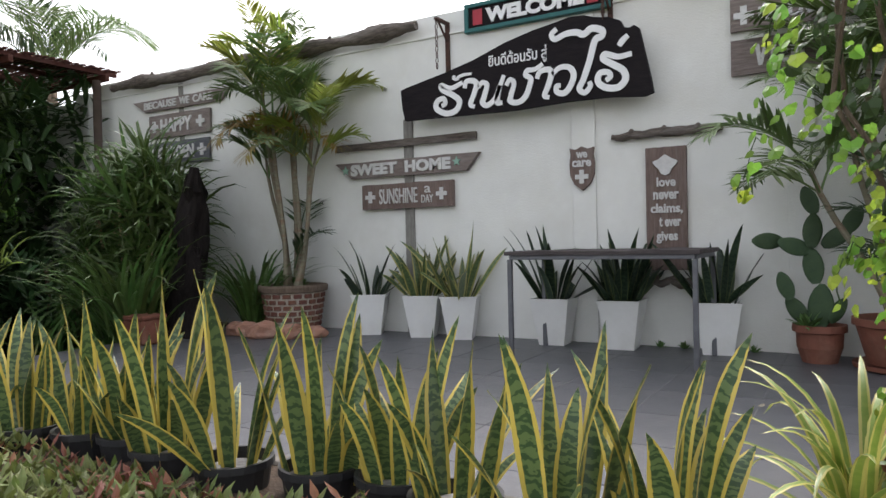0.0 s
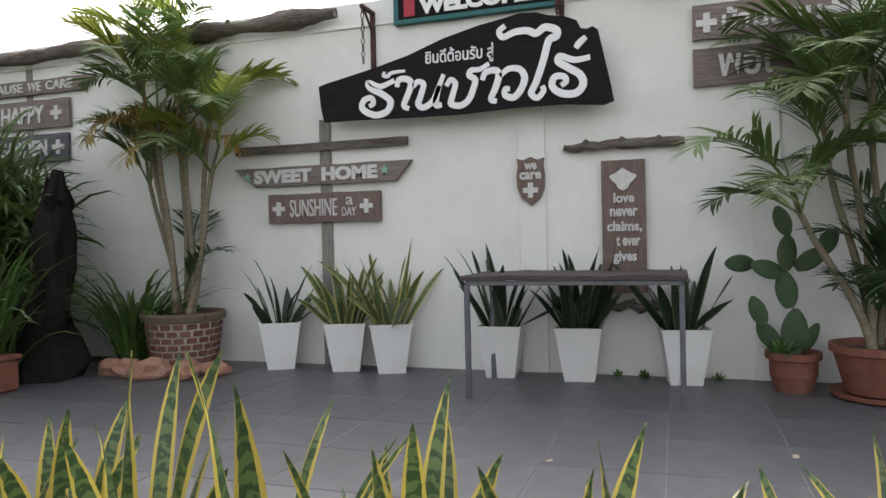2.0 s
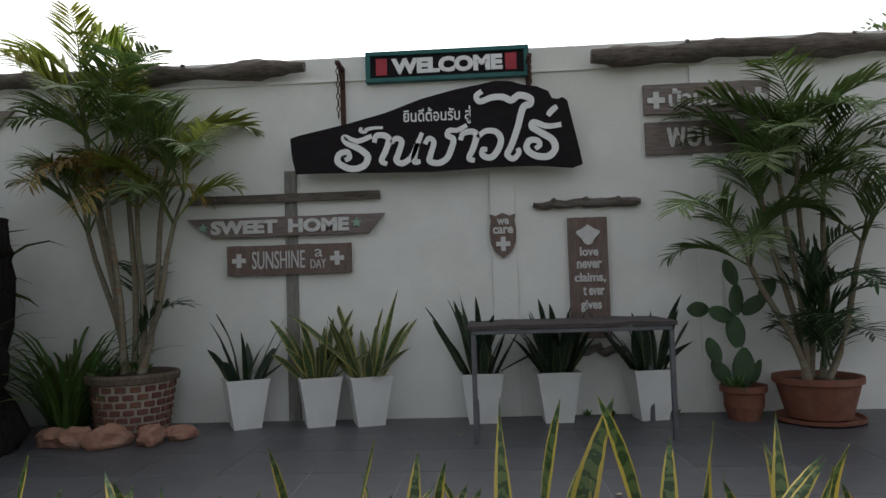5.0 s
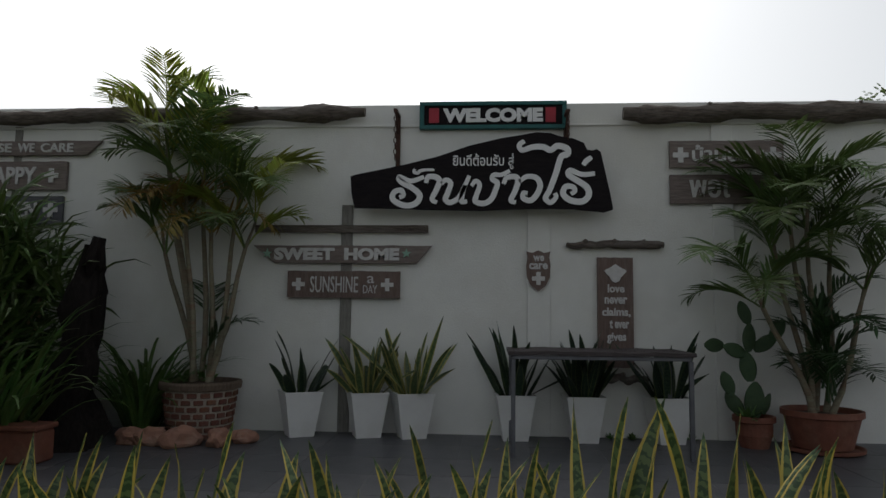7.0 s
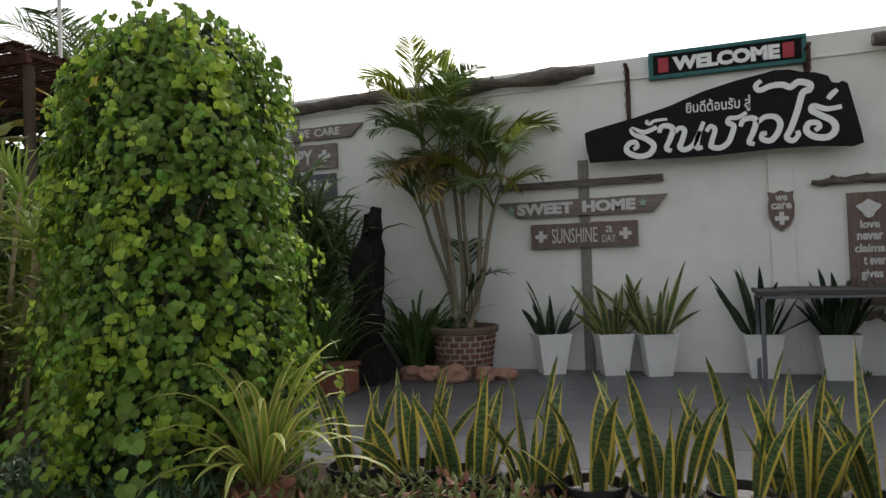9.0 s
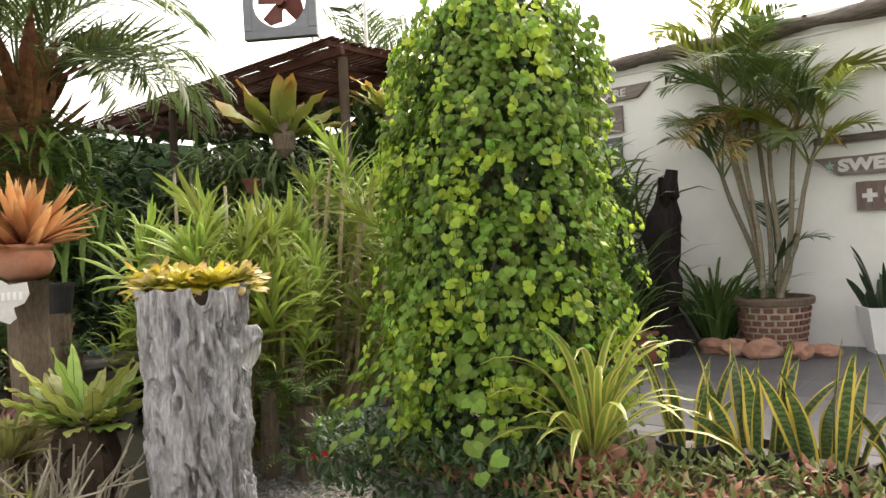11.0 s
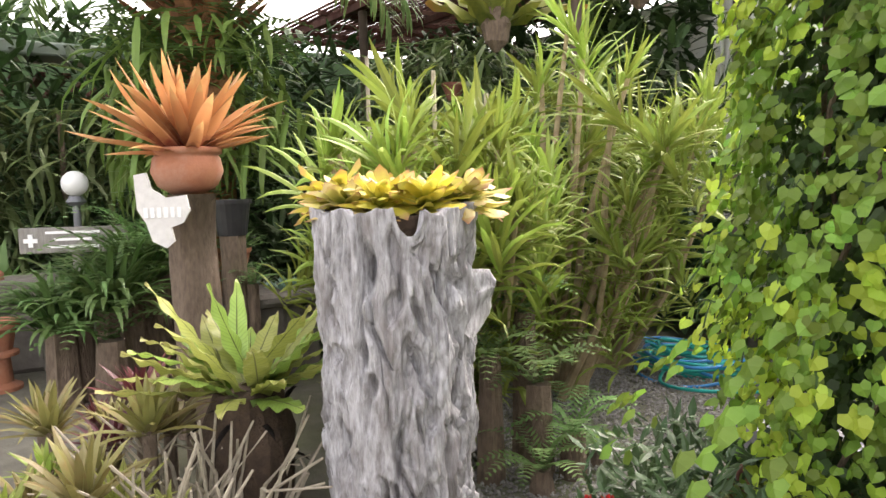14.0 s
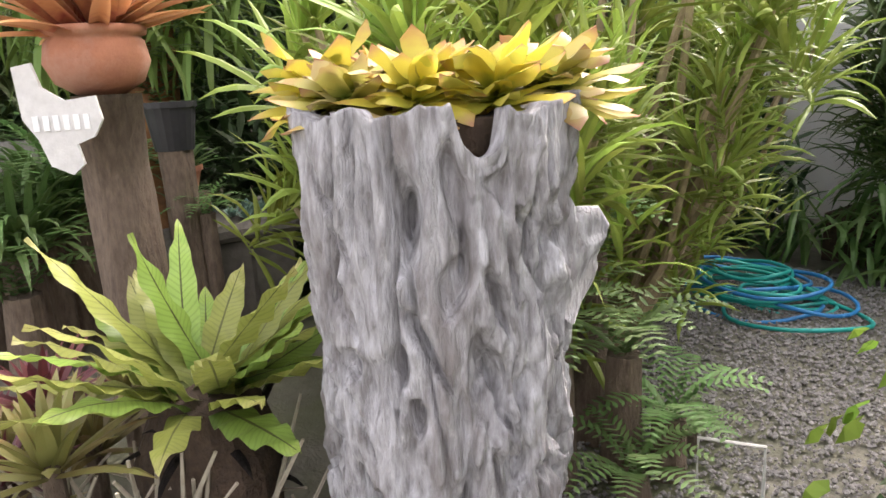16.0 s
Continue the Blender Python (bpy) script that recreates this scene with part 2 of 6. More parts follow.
CHAR = mat("charred_wood", (0.012, 0.010, 0.010), (0.028, 0.023, 0.021), 8, 0.9, spec=0.1, bump=1.0, bscale=14, stretch=(5, 5, 1))
GREYSTUMP = mat("silver_grey_deadwood", (0.60, 0.60, 0.63), (0.24, 0.23, 0.235), 12, 0.85, bump=1.0, bscale=24, stretch=(4.0, 4.0, 1.0), detail=12, soft=0.16, stain=(0.20, 0.175, 0.17), stain_scale=1.6, stain_amount=0.75)
BARK = mat("grey_brown_bark", (0.20, 0.15, 0.11), (0.11, 0.08, 0.06), 14, 0.9, bump=0.9, stretch=(3, 3, 1))
STEM = mat("pale_ringed_stem", (0.25, 0.24, 0.17), (0.16, 0.13, 0.09), 10, 0.8, bump=0.4, stretch=(1, 1, 5), stain=(0.22, 0.10, 0.06), stain_scale=3)
DSTEM = mat("tan_stem", (0.42, 0.34, 0.21), (0.27, 0.20, 0.12), 16, 0.85, bump=0.5)
DRYSTEM = mat("dry_cane", (0.40, 0.36, 0.28), (0.27, 0.23, 0.18), 25, 0.9, bump=0.4, vary=0.3)
PERG = mat("red_brown_slat", (0.075, 0.027, 0.019), (0.05, 0.02, 0.015), 8, 0.8, spec=0.15, bump=0.4, vary=0.25, stain=(0.17, 0.10, 0.08), stain_scale=2)
POLE = mat("brown_painted_pole", (0.16, 0.115, 0.10), (0.11, 0.08, 0.07), 8, 0.6, bump=0.2)
FANB = mat("rust_red_blade", (0.15, 0.045, 0.035), (0.10, 0.03, 0.025), 8, 0.5, metal=0.2)
GALV = mat("galvanised_steel", (0.20, 0.21, 0.23), (0.15, 0.16, 0.17), 10, 0.5, metal=0.6)
STONE = mat("grey_block_stone", (0.20, 0.18, 0.16), (0.12, 0.11, 0.10), 9, 0.95, bump=0.8, stain=(0.09, 0.10, 0.06), stain_scale=2)
HOSE_T = mat("teal_hose", (0.01, 0.36, 0.31), (0.005, 0.27, 0.24), 12, 0.4)
HOSE_B = mat("blue_hose", (0.02, 0.22, 0.5), (0.02, 0.17, 0.4), 12, 0.4)
GLASSW = mat("white_globe", (0.75, 0.76, 0.76), (0.68, 0.69, 0.69), 8, 0.3)
BOOTS = mat("palm_boots", (0.30, 0.14, 0.065), (0.12, 0.055, 0.03), 10, 0.95, bump=1.0, vary=0.35)
WIRE = mat("white_wire", (0.6, 0.6, 0.57), (0.5, 0.5, 0.47), 20, 0.5)
ROOFG = mat("pale_green_roof", (0.30, 0.36, 0.31), (0.24, 0.29, 0.25), 6, 0.6)

SNAKE = striped_leaf("variegated_snake_leaf", (0.032, 0.065, 0.025), (0.115, 0.165, 0.06), (0.48, 0.38, 0.08), 0.33, 34, band_mix=0.75)
SNAKE_D = striped_leaf("dark_snake_leaf", (0.018, 0.038, 0.022), (0.05, 0.085, 0.045), (0.10, 0.13, 0.05), 0.40)
SNAKE_Y = striped_leaf("pale_snake_leaf", (0.06, 0.10, 0.04), (0.14, 0.19, 0.07), (0.36, 0.33, 0.11), 0.32)
SPIDER = striped_leaf("white_edged_strap_leaf", (0.20, 0.29, 0.05), (0.24, 0.32, 0.06), (0.50, 0.46, 0.13), 0.27, leaf=0.3)
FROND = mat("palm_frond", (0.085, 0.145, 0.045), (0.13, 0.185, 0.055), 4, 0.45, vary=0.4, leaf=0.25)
# Paler frond copy with sunlight put into its colour.
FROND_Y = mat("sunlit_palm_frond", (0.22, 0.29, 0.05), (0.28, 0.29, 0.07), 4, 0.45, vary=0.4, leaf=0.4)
# Darker frond copy; on the arecas it puts shade into the low fronds.
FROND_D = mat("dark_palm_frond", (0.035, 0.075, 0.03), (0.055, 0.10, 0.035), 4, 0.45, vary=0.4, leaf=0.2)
FROND_B = mat("browning_palm_frond", (0.34, 0.21, 0.06), (0.24, 0.19, 0.06), 4, 0.6, vary=0.4, leaf=0.3)
STRAP_D = mat("dark_strap_leaf", (0.055, 0.10, 0.026), (0.10, 0.165, 0.045), 5, 0.45, vary=0.5, leaf=0.25)
VINE = mat("heart_vine_leaf", (0.13, 0.27, 0.035), (0.21, 0.36, 0.055), 5, 0.45, vary=0.6, leaf=0.4, spec=0.35)
VINE_Y = mat("young_vine_leaf", (0.33, 0.46, 0.05), (0.42, 0.52, 0.08), 5, 0.45, vary=0.4, leaf=0.5, spec=0.3)
# Inner leaves: the shade inside the vine is put into this darker green.
VINE_D = mat("shaded_inner_vine_leaf", (0.025, 0.055, 0.014), (0.045, 0.09, 0.02), 5, 0.5, vary=0.4, leaf=0.2)
DRAC = mat("green_strap_foliage", (0.18, 0.27, 0.045), (0.30, 0.38, 0.08), 5, 0.45, vary=0.45, leaf=0.3)
TFERN = mat("bright_fern", (0.14, 0.25, 0.05), (0.20, 0.32, 0.08), 5, 0.5, vary=0.45, leaf=0.35)
FERN = mat("fern_green", (0.085, 0.165, 0.05), (0.13, 0.22, 0.065), 5, 0.5, vary=0.4, leaf=0.3)
NEST = graded_leaf("yellow_green_fern", (0.13, 0.16, 0.035), (0.30, 0.33, 0.085), (0.42, 0.40, 0.15), (0.11, 0.12, 0.035), 0.14, 0.3)
NEST_G = graded_leaf("green_nest_fern", (0.10, 0.17, 0.04), (0.22, 0.34, 0.07), (0.28, 0.38, 0.08), (0.06, 0.07, 0.02), 0.16, 0.3)
# Leaf green darkened so that deep shade is already in the colour.
JUNGLE = mat("shade_darkened_foliage", (0.022, 0.05, 0.015), (0.045, 0.085, 0.025), 5, 0.55, vary=0.5, leaf=0.2)
HANG = mat("hanging_pale_foliage", (0.10, 0.155, 0.055), (0.15, 0.20, 0.075), 5, 0.5, vary=0.4, leaf=0.3)
ORANGE = graded_leaf("orange_bromeliad_leaf", (0.24, 0.04, 0.035), (0.48, 0.23, 0.10), (0.52, 0.33, 0.14), None, 0.0, 0.3, 0.35, 0.75)
YELLOW = graded_leaf("yellow_bromeliad_leaf", (0.30, 0.33, 0.04), (0.56, 0.48, 0.07), (0.44, 0.24, 0.12), None, 0.0, 0.3, 0.4, 0.72, (0.36, 0.38, 0.06))
FADED = graded_leaf("faded_bromeliad_leaf", (0.20, 0.27, 0.045), (0.47, 0.43, 0.11), (0.36, 0.17, 0.11), None, 0.0, 0.25, 0.45, 0.62, (0.54, 0.47, 0.24))
TANB = mat("tan_bromeliad_leaf", (0.25, 0.215, 0.08), (0.15, 0.165, 0.05), 5, 0.45, vary=0.4, leaf=0.2, stain=(0.30, 0.12, 0.07), stain_scale=5)
PURPLE = mat("maroon_bromeliad_leaf", (0.13, 0.03, 0.04), (0.09, 0.03, 0.035), 5, 0.4, vary=0.4, leaf=0.2)
GROUNDCOVER = mat("copper_green_leaf", (0.10, 0.15, 0.04), (0.16, 0.17, 0.05), 5, 0.5, vary=0.5, leaf=0.25)
REDLEAF = mat("copper_red_leaf", (0.24, 0.09, 0.06), (0.18, 0.06, 0.045), 5, 0.5, vary=0.5, leaf=0.25)
SUCC = mat("pale_succulent", (0.24, 0.36, 0.30), (0.18, 0.29, 0.24), 8, 0.5, vary=0.3)
CACTUS = mat("cactus_pad", (0.03, 0.06, 0.028), (0.05, 0.085, 0.035), 14, 0.6, bump=0.3, vary=0.3)
FLOWER = mat("red_flower", (0.55, 0.03, 0.02), (0.45, 0.02, 0.02), 10, 0.5, leaf=0.2)
STAG = graded_leaf("staghorn_leaf", (0.10, 0.14, 0.035), (0.23, 0.25, 0.05), (0.40, 0.20, 0.05), None, 0.0, 0.3, 0.5, 0.7)


# ---- building helpers ----
class MB:
    """Collects vertices, faces and leaf coordinates of one mesh."""

    def __init__(self):
        self.v, self.f, self.uv = [], [], []

    def add(self, verts, faces, uvs=None):
        o = len(self.v)
        self.v += [tuple(p) for p in verts]
        self.uv += uvs or [(0.5, 0.5)] * len(verts)
        self.f += [tuple(i + o for i in q) for q in faces]
        return self

    def mesh(self, name, material, smooth=False):
        me = bpy.data.meshes.new(name)
        me.from_pydata(self.v, [], self.f)
        layer = me.uv_layers.new(name="UVMap")
        idx = np.empty(len(me.loops), dtype=np.int32)
        me.loops.foreach_get("vertex_index", idx)
        layer.data.foreach_set("uv", np.array(self.uv, dtype=np.float32)[idx].ravel())
        if smooth:
            me.polygons.foreach_set("use_smooth", [True] * len(me.polygons))
        me.materials.append(material)
        me.update()
        return me


def thing(name, x, y, z, label, category, group="", rz=0.0, kind=""):
    e = new(name)
    e.empty_display_size = 0.1
    e.matrix_basis = pose(x, y, z, 0, 0, rz)
    return tagged(e, label, category, group, kind)


def part(name, shape, material, parent, label="", smooth=False, at=None):
    """Links a shape (MB or ready mesh) as one mesh object under its thing."""
    me = shape.mesh(name, material, smooth) if isinstance(shape, MB) else shape
    ob = new(name, me)
    if parent is not None:
        ob.parent = parent
    if at is not None:
        ob.matrix_basis = at
    if label:
        ob["label"] = label
    return ob


def box(mb, x0, x1, y0, y1, z0, z1, bev=0.0):
    """A box with chamfered edges."""
    if bev <= 0:
        c = [(x, y, z) for x in (x0, x1) for y in (y0, y1) for z in (z0, z1)]
        return mb.add(c, [(0, 1, 3, 2), (4, 6, 7, 5), (0, 4, 5, 1), (2, 3, 7, 6), (0, 2, 6, 4), (1, 5, 7, 3)])
    bm = bmesh.new()
    bmesh.ops.create_cube(bm, size=1)
    for v in bm.verts:
        v.co = ((x0 + x1) / 2 + v.co.x * (x1 - x0), (y0 + y1) / 2 + v.co.y * (y1 - y0), (z0 + z1) / 2 + v.co.z * (z1 - z0))
    bmesh.ops.bevel(bm, geom=list(bm.edges), offset=bev, segments=1, affect="EDGES")
    bm.verts.index_update()
    mb.add([v.co[:] for v in bm.verts], [[v.index for v in f.verts] for f in bm.faces])
    bm.free()
    return mb


def lathe(mb, prof, n=28, cx=0.0, cy=0.0, wob=0.0, close=True):
    """A turned body from (radius, height) pairs."""
    vs, fs = [], []
    for r, z in prof:
        for i in range(n):
            a = 2 * math.pi * i / n
            k = r * (1 + wob * math.sin(3 * a + 5 * z))
            vs.append((cx + k * math.cos(a), cy + k * math.sin(a), z))
    for j in range(len(prof) - 1):
        for i in range(n):
            fs.append((j * n + i, j * n + (i + 1) % n, (j + 1) * n + (i + 1) % n, (j + 1) * n + i))
    if close:
        fs.append(tuple(range(n - 1, -1, -1)))
        fs.append(tuple((len(prof) - 1) * n + i for i in range(n)))
    return mb.add(vs, fs)


def tube(mb, pts, radii, n=8, rough=0.0, seed=0):
    """A limb along points; radii one number or one per point."""
    pts = [Vector(p) for p in pts]
    if isinstance(radii, (int, float)):
        radii = [radii] * len(pts)
    vs, fs = [], []
    up = Vector((0.13, 0.21, 0.97))
    for k, p in enumerate(pts):
        d = (pts[min(k + 1, len(pts) - 1)] - pts[max(k - 1, 0)]).normalized()
        a = d.cross(up if abs(d.dot(up)) < 0.95 else Vector((1, 0, 0))).normalized()
        b = d.cross(a)
        for i in range(n):
            t = 2 * math.pi * i / n
            r = radii[k]
            if rough:
                r *= 1 + rough * noise.noise((p * 6) + Vector((math.cos(t) * 1.5, math.sin(t) * 1.5, seed)))
            vs.append(p + a * (r * math.cos(t)) + b * (r * math.sin(t)))
    for k in range(len(pts) - 1):
        for i in range(n):
            fs.append((k * n + i, k * n + (i + 1) % n, (k + 1) * n + (i + 1) % n, (k + 1) * n + i))
    fs += [tuple(range(n)), tuple((len(pts) - 1) * n + i for i in range(n - 1, -1, -1))]
    return mb.add(vs, fs)


SWORD = lambda v: (0.5 + 0.5 * math.sin(math.pi * min(1, 0.1 + 0.75 * v))) * (1 - v ** 3.5) ** 0.75
STRAP = lambda v: min(1.0, 0.5 + 3 * v) * (1 - v ** 4)
LANCE = lambda v: max(0.02, math.sin(math.pi * min(1, 0.08 + 0.92 * v)) ** 0.8)
BLUNT = lambda v: min(1.0, 0.45 + 1.2 * v) * (1 - v ** 9) ** 0.6
WIDE = lambda v: min(1.0, 0.35 + 1.3 * v) * (1 - v ** 6)


def blade(mb, p, az, el, L, W, droop=0.5, n=6, fold=0.25, prof=STRAP, twist=0.0, wave=0.0, ripple=9.0):
    """A leaf blade from p: azimuth and elevation of its start in degrees, droop in radians over its length."""
    p = Vector(p)
    a, e = radians(az), radians(el)
    flat = Vector((math.cos(a), math.sin(a), 0))
    side = Vector((-math.sin(a), math.cos(a), 0))
    vs, uv, fs = [], [], []
    for k in range(n + 1):
        v = k / n
        ee = e - droop * v * v
        d = flat * math.cos(ee) + Vector((0, 0, math.sin(ee)))
        nrm = d.cross(side) * -1
        s = side * math.cos(twist * v) + nrm * math.sin(twist * v)
        w = W * 0.5 * prof(v)
        up = d.cross(s) * -1
        lift = up * (abs(w) * fold)
        wv = up * (wave * W * math.sin(ripple * v))
        vs += [p - s * w + lift + wv, p, p + s * w + lift - wv]
        uv += [(0, v), (0.5, v), (1, v)]
        p = p + d * (L / n)
    for k in range(n):
        for j in (0, 1):
            fs.append((3 * k + j, 3 * k + j + 1, 3 * k + j + 4, 3 * k + j + 3))
    return mb.add(vs, fs, uv)


def rosette(mb, p, count, L, W, el=(15, 85), droop=0.8, prof=STRAP, n=5, fold=0.3, rg=None):
    g = rg or rnd
    for i in range(count):
        t = (i + 0.5) / count
        blade(mb, p, i * 137.5 + g.uniform(-12, 12), el[0] + (el[1] - el[0]) * t + g.uniform(-6, 6), L * g.uniform(0.75, 1.08) * (1 - 0.25 * t),
              W * g.uniform(0.85, 1.1), droop * g.uniform(0.5, 1.3) * (1 - 0.5 * t), n, fold, prof)
    return mb


def frond_mesh(name, material, L, leaflet, pairs=22, arch=1.3, el=60, W=0.028, seed=0, rag=0.15, vee=50):
    """A feather palm leaf: arching rib with paired leaflets, growing along +x."""
    g = random.Random(seed)
    mb = MB()
    p, e, pts, dirs = Vector((0, 0, 0)), radians(el), [], []
    n = 16
    for k in range(n + 1):
        pts.append(p.copy())
        ee = e - arch * (k / n) ** 1.6
        d = Vector((math.cos(ee), 0, math.sin(ee)))
        dirs.append(d)
        p = p + d * (L / n)
    tube(mb, pts, [0.012 * (1 - 0.85 * k / n) + 0.001 for k in range(n + 1)], 5)
    for i in range(pairs):
        v = 0.22 + 0.77 * i / (pairs - 1)
        k = min(n - 1, int(v * n))
        f = v * n - k
        q, d = pts[k].lerp(pts[k + 1], f), dirs[k]
        size = leaflet * (0.45 + 0.75 * math.sin(math.pi * min(1, 0.15 + 0.8 * v))) * g.uniform(1 - rag, 1 + rag)
        for s in (-1, 1):
            ax = math.degrees(math.atan2(d.y, d.x)) + s * (vee + 14 * (1 - v) + g.uniform(-7, 7))
            blade(mb, q, ax, math.degrees(math.asin(max(-1, min(1, d.z)))) * 0.6 + 18 * (1 - v) + g.uniform(-10, 10), size, W, g.uniform(0.5, 1.0), 4, 0.35, LANCE)
    return mb.mesh(name, material)


def text_mesh(name, body, x0, x1, z0, z1, material, depth=0.012, bold=0.0, spacing=1.0):
    """Built-in lettering fitted into the rectangle x0..x1, z0..z1 and raised towards -y."""
    cu = bpy.data.curves.new(name, "FONT")
    cu.body, cu.extrude, cu.offset, cu.space_character, cu.resolution_u = body, 0.5, bold, spacing, 3
    ob = bpy.data.objects.new(name, cu)
    scene.collection.objects.link(ob)
    bpy.context.view_layer.update()
    me = bpy.data.meshes.new_from_object(ob.evaluated_get(bpy.context.evaluated_depsgraph_get()))
    bpy.data.objects.remove(ob)
    co = np.empty(len(me.vertices) * 3)
    me.vertices.foreach_get("co", co)
    co = co.reshape(-1, 3)
    lo, hi = co.min(0), co.max(0)
    out = np.empty_like(co)
    out[:, 0] = x0 + (co[:, 0] - lo[0]) / (hi[0] - lo[0]) * (x1 - x0)
    out[:, 2] = z0 + (co[:, 1] - lo[1]) / (hi[1] - lo[1]) * (z1 - z0)
    out[:, 1] = -depth * (co[:, 2] - lo[2]) / max(1e-6, hi[2] - lo[2])
    me.vertices.foreach_set("co", out.ravel())
    me.materials.clear()
    me.materials.append(material)
    me.update()
    return me


def prism(mb, outline, y0, y1):
    """A flat board of that x, z outline between y0 (front) and y1."""
    n = len(outline)
    vs = [(x, y0, z) for x, z in outline] + [(x, y1, z) for x, z in outline]
    return mb.add(vs, [tuple(range(n)), tuple(range(2 * n - 1, n - 1, -1))] + [(i, i + n, (i + 1) % n + n, (i + 1) % n) for i in range(n)])


def cross_shape(mb, cx, cz, s, y0, y1):
    t = s * 0.33
    o = [(-t, -s), (t, -s), (t, -t), (s, -t), (s, t), (t, t), (t, s), (-t, s), (-t, t), (-s, t), (-s, -t), (-t, -t)]
    return prism(mb, [(cx + a * 0.5 * 2, cz + b) for a, b in o], y0, y1)


def star_shape(mb, cx, cz, s, y0, y1):
    return prism(mb, [(cx + s * (1 if i % 2 == 0 else 0.42) * math.sin(i * math.pi / 5), cz + s * (1 if i % 2 == 0 else 0.42) * math.cos(i * math.pi / 5)) for i in range(10)], y0, y1)


def rough_board(mb, x0, x1, z0, z1, y0, y1, seed, amp=0.006, left=0.0, right=0.0):
    """A board with slightly wavy long edges; left and right: how far the ends are cut to a point at the top."""
    g = random.Random(seed)
    n = 14
    top = [(x0 + (x1 - x0) * i / n, z1 + amp * noise.noise(Vector((i * 0.5, seed, 0)))) for i in range(n + 1)]
    bot = [(x0 + left + (x1 - right - x0 - left) * i / n, z0 + amp * noise.noise(Vector((i * 0.5, seed + 9, 0)))) for i in range(n, -1, -1)]
    return prism(mb, (top + bot)[::-1], y0, y1)


# ---- large structure ----
ground = MB()
N = 40
edges = sorted(set([round(-16 + 0.6 * i, 3) for i in range(N + 10)] + [-400, -120, -50, -25, 25, 60, 150, 400]))
gv = [(x, y, G + (0.02 * noise.noise(Vector((x, y, 0))) if -16 < x < 14 and -14 < y < 14 else 0)) for x in edges for y in edges]
ne = len(edges)
ground.add(gv, [(i * ne + j, (i + 1) * ne + j, (i + 1) * ne + j + 1, i * ne + j + 1) for i in range(ne - 1) for j in range(ne - 1)])
tagged(part("ground", ground, EARTH, None, smooth=True), "mossy trodden earth of the garden", "ground", kind="structure")

patio = tagged(new("patio"), "raised patio paved with dark grey slate tiles", "floor", kind="structure")
part("slab", box(MB(), -4.66, 6.4, 2.12, WALL, G - 0.1, -0.003), GROUT, patio)
part("planting_ledge", box(MB(), -6.2, -4.66, 4.95, WALL, G - 0.1, -0.006), SOIL, patio, "dark soil ledge under the strap-leaf plants")

wall = tagged(new("wall_north"), "long white plastered garden wall with a thin ledge", "wall", kind="structure")
part("face", box(MB(), -7.55, 7.0, WALL, 6.56, G - 0.1, 3.06), PLASTER, wall)
part("coping", box(MB(), -7.55, 7.0, WALL + 0.035, 6.56, 3.06, 3.29, 0.008), PLASTER, wall)
part("ledge", box(MB(), -7.55, 7.0, WALL - 0.018, WALL + 0.034, 3.045, 3.068, 0.004), PLASTER, wall)
part("pilaster", box(MB(), -0.43, -0.21, WALL - 0.03, WALL, 0.0, 2.98, 0.004), PLASTER, wall)
part("pilaster", box(MB(), 1.36, 1.56, WALL - 0.03, WALL, 0.0, 3.04, 0.004), PLASTER, wall)
part("end_pillar", box(MB(), -7.86, -7.55, 6.2, 6.56, G - 0.1, 3.16, 0.01), PLASTER, wall)
pipe = MB()
tube(pipe, [(-7.44, 6.27, G), (-7.44, 6.27, 3.0)], 0.03, 10)
tagged(part("drain_pipe", pipe, PLASTER, None, smooth=True), "white plastic drain pipe on the wall", "pipe")
wall2 = tagged(new("wall_west"), "grey-white plastered wall beyond the pergola", "wall", kind="structure")
part("face", box(MB(), -16.0, -7.86, 6.4, 6.56, G - 0.1, 3.12), PLASTER, wall2)
meter = thing("meter_box", -7.62, 6.27, 0.45, "small grey electrical box fixed to the white wall", "meter box")
part("case", box(MB(), -0.1, 0.1, -0.1, 0.02, 0.0, 0.3, 0.012), GALV, meter)
part("lid", box(MB(), -0.085, 0.085, -0.112, -0.098, 0.03, 0.27, 0.005), GALV, meter)

bed = tagged(new("planting_bed"), "raised planting bed edged with a plastered kerb", "planter", kind="structure")
part("kerb", box(MB(), -3.9, 2.6, 1.0, 1.1, G - 0.1, 0.1, 0.01), STONE, bed)
part("kerb", box(MB(), -3.9, 2.6, 2.02, 2.11, G - 0.1, 0.14, 0.01), STONE, bed)
part("kerb", box(MB(), -4.0, -3.9, 1.0, 2.11, G - 0.1, 0.1, 0.01), STONE, bed)
part("kerb", box(MB(), 2.6, 2.7, 1.0, 2.11, G - 0.1, 0.1, 0.01), STONE, bed)
soil = MB()
nx, ny = 60, 14
soil.add([(-3.9 + 6.5 * i / nx, 1.1 + 0.92 * j / ny, 0.13 + 0.04 * noise.noise(Vector((i * 0.4, j * 0.4, 2)))) for i in range(nx + 1) for j in range(ny + 1)],
         [(i * (ny + 1) + j, (i + 1) * (ny + 1) + j, (i + 1) * (ny + 1) + j + 1, i * (ny + 1) + j + 1) for i in range(nx) for j in range(ny)])
part("soil", soil, SOIL, bed, smooth=True)


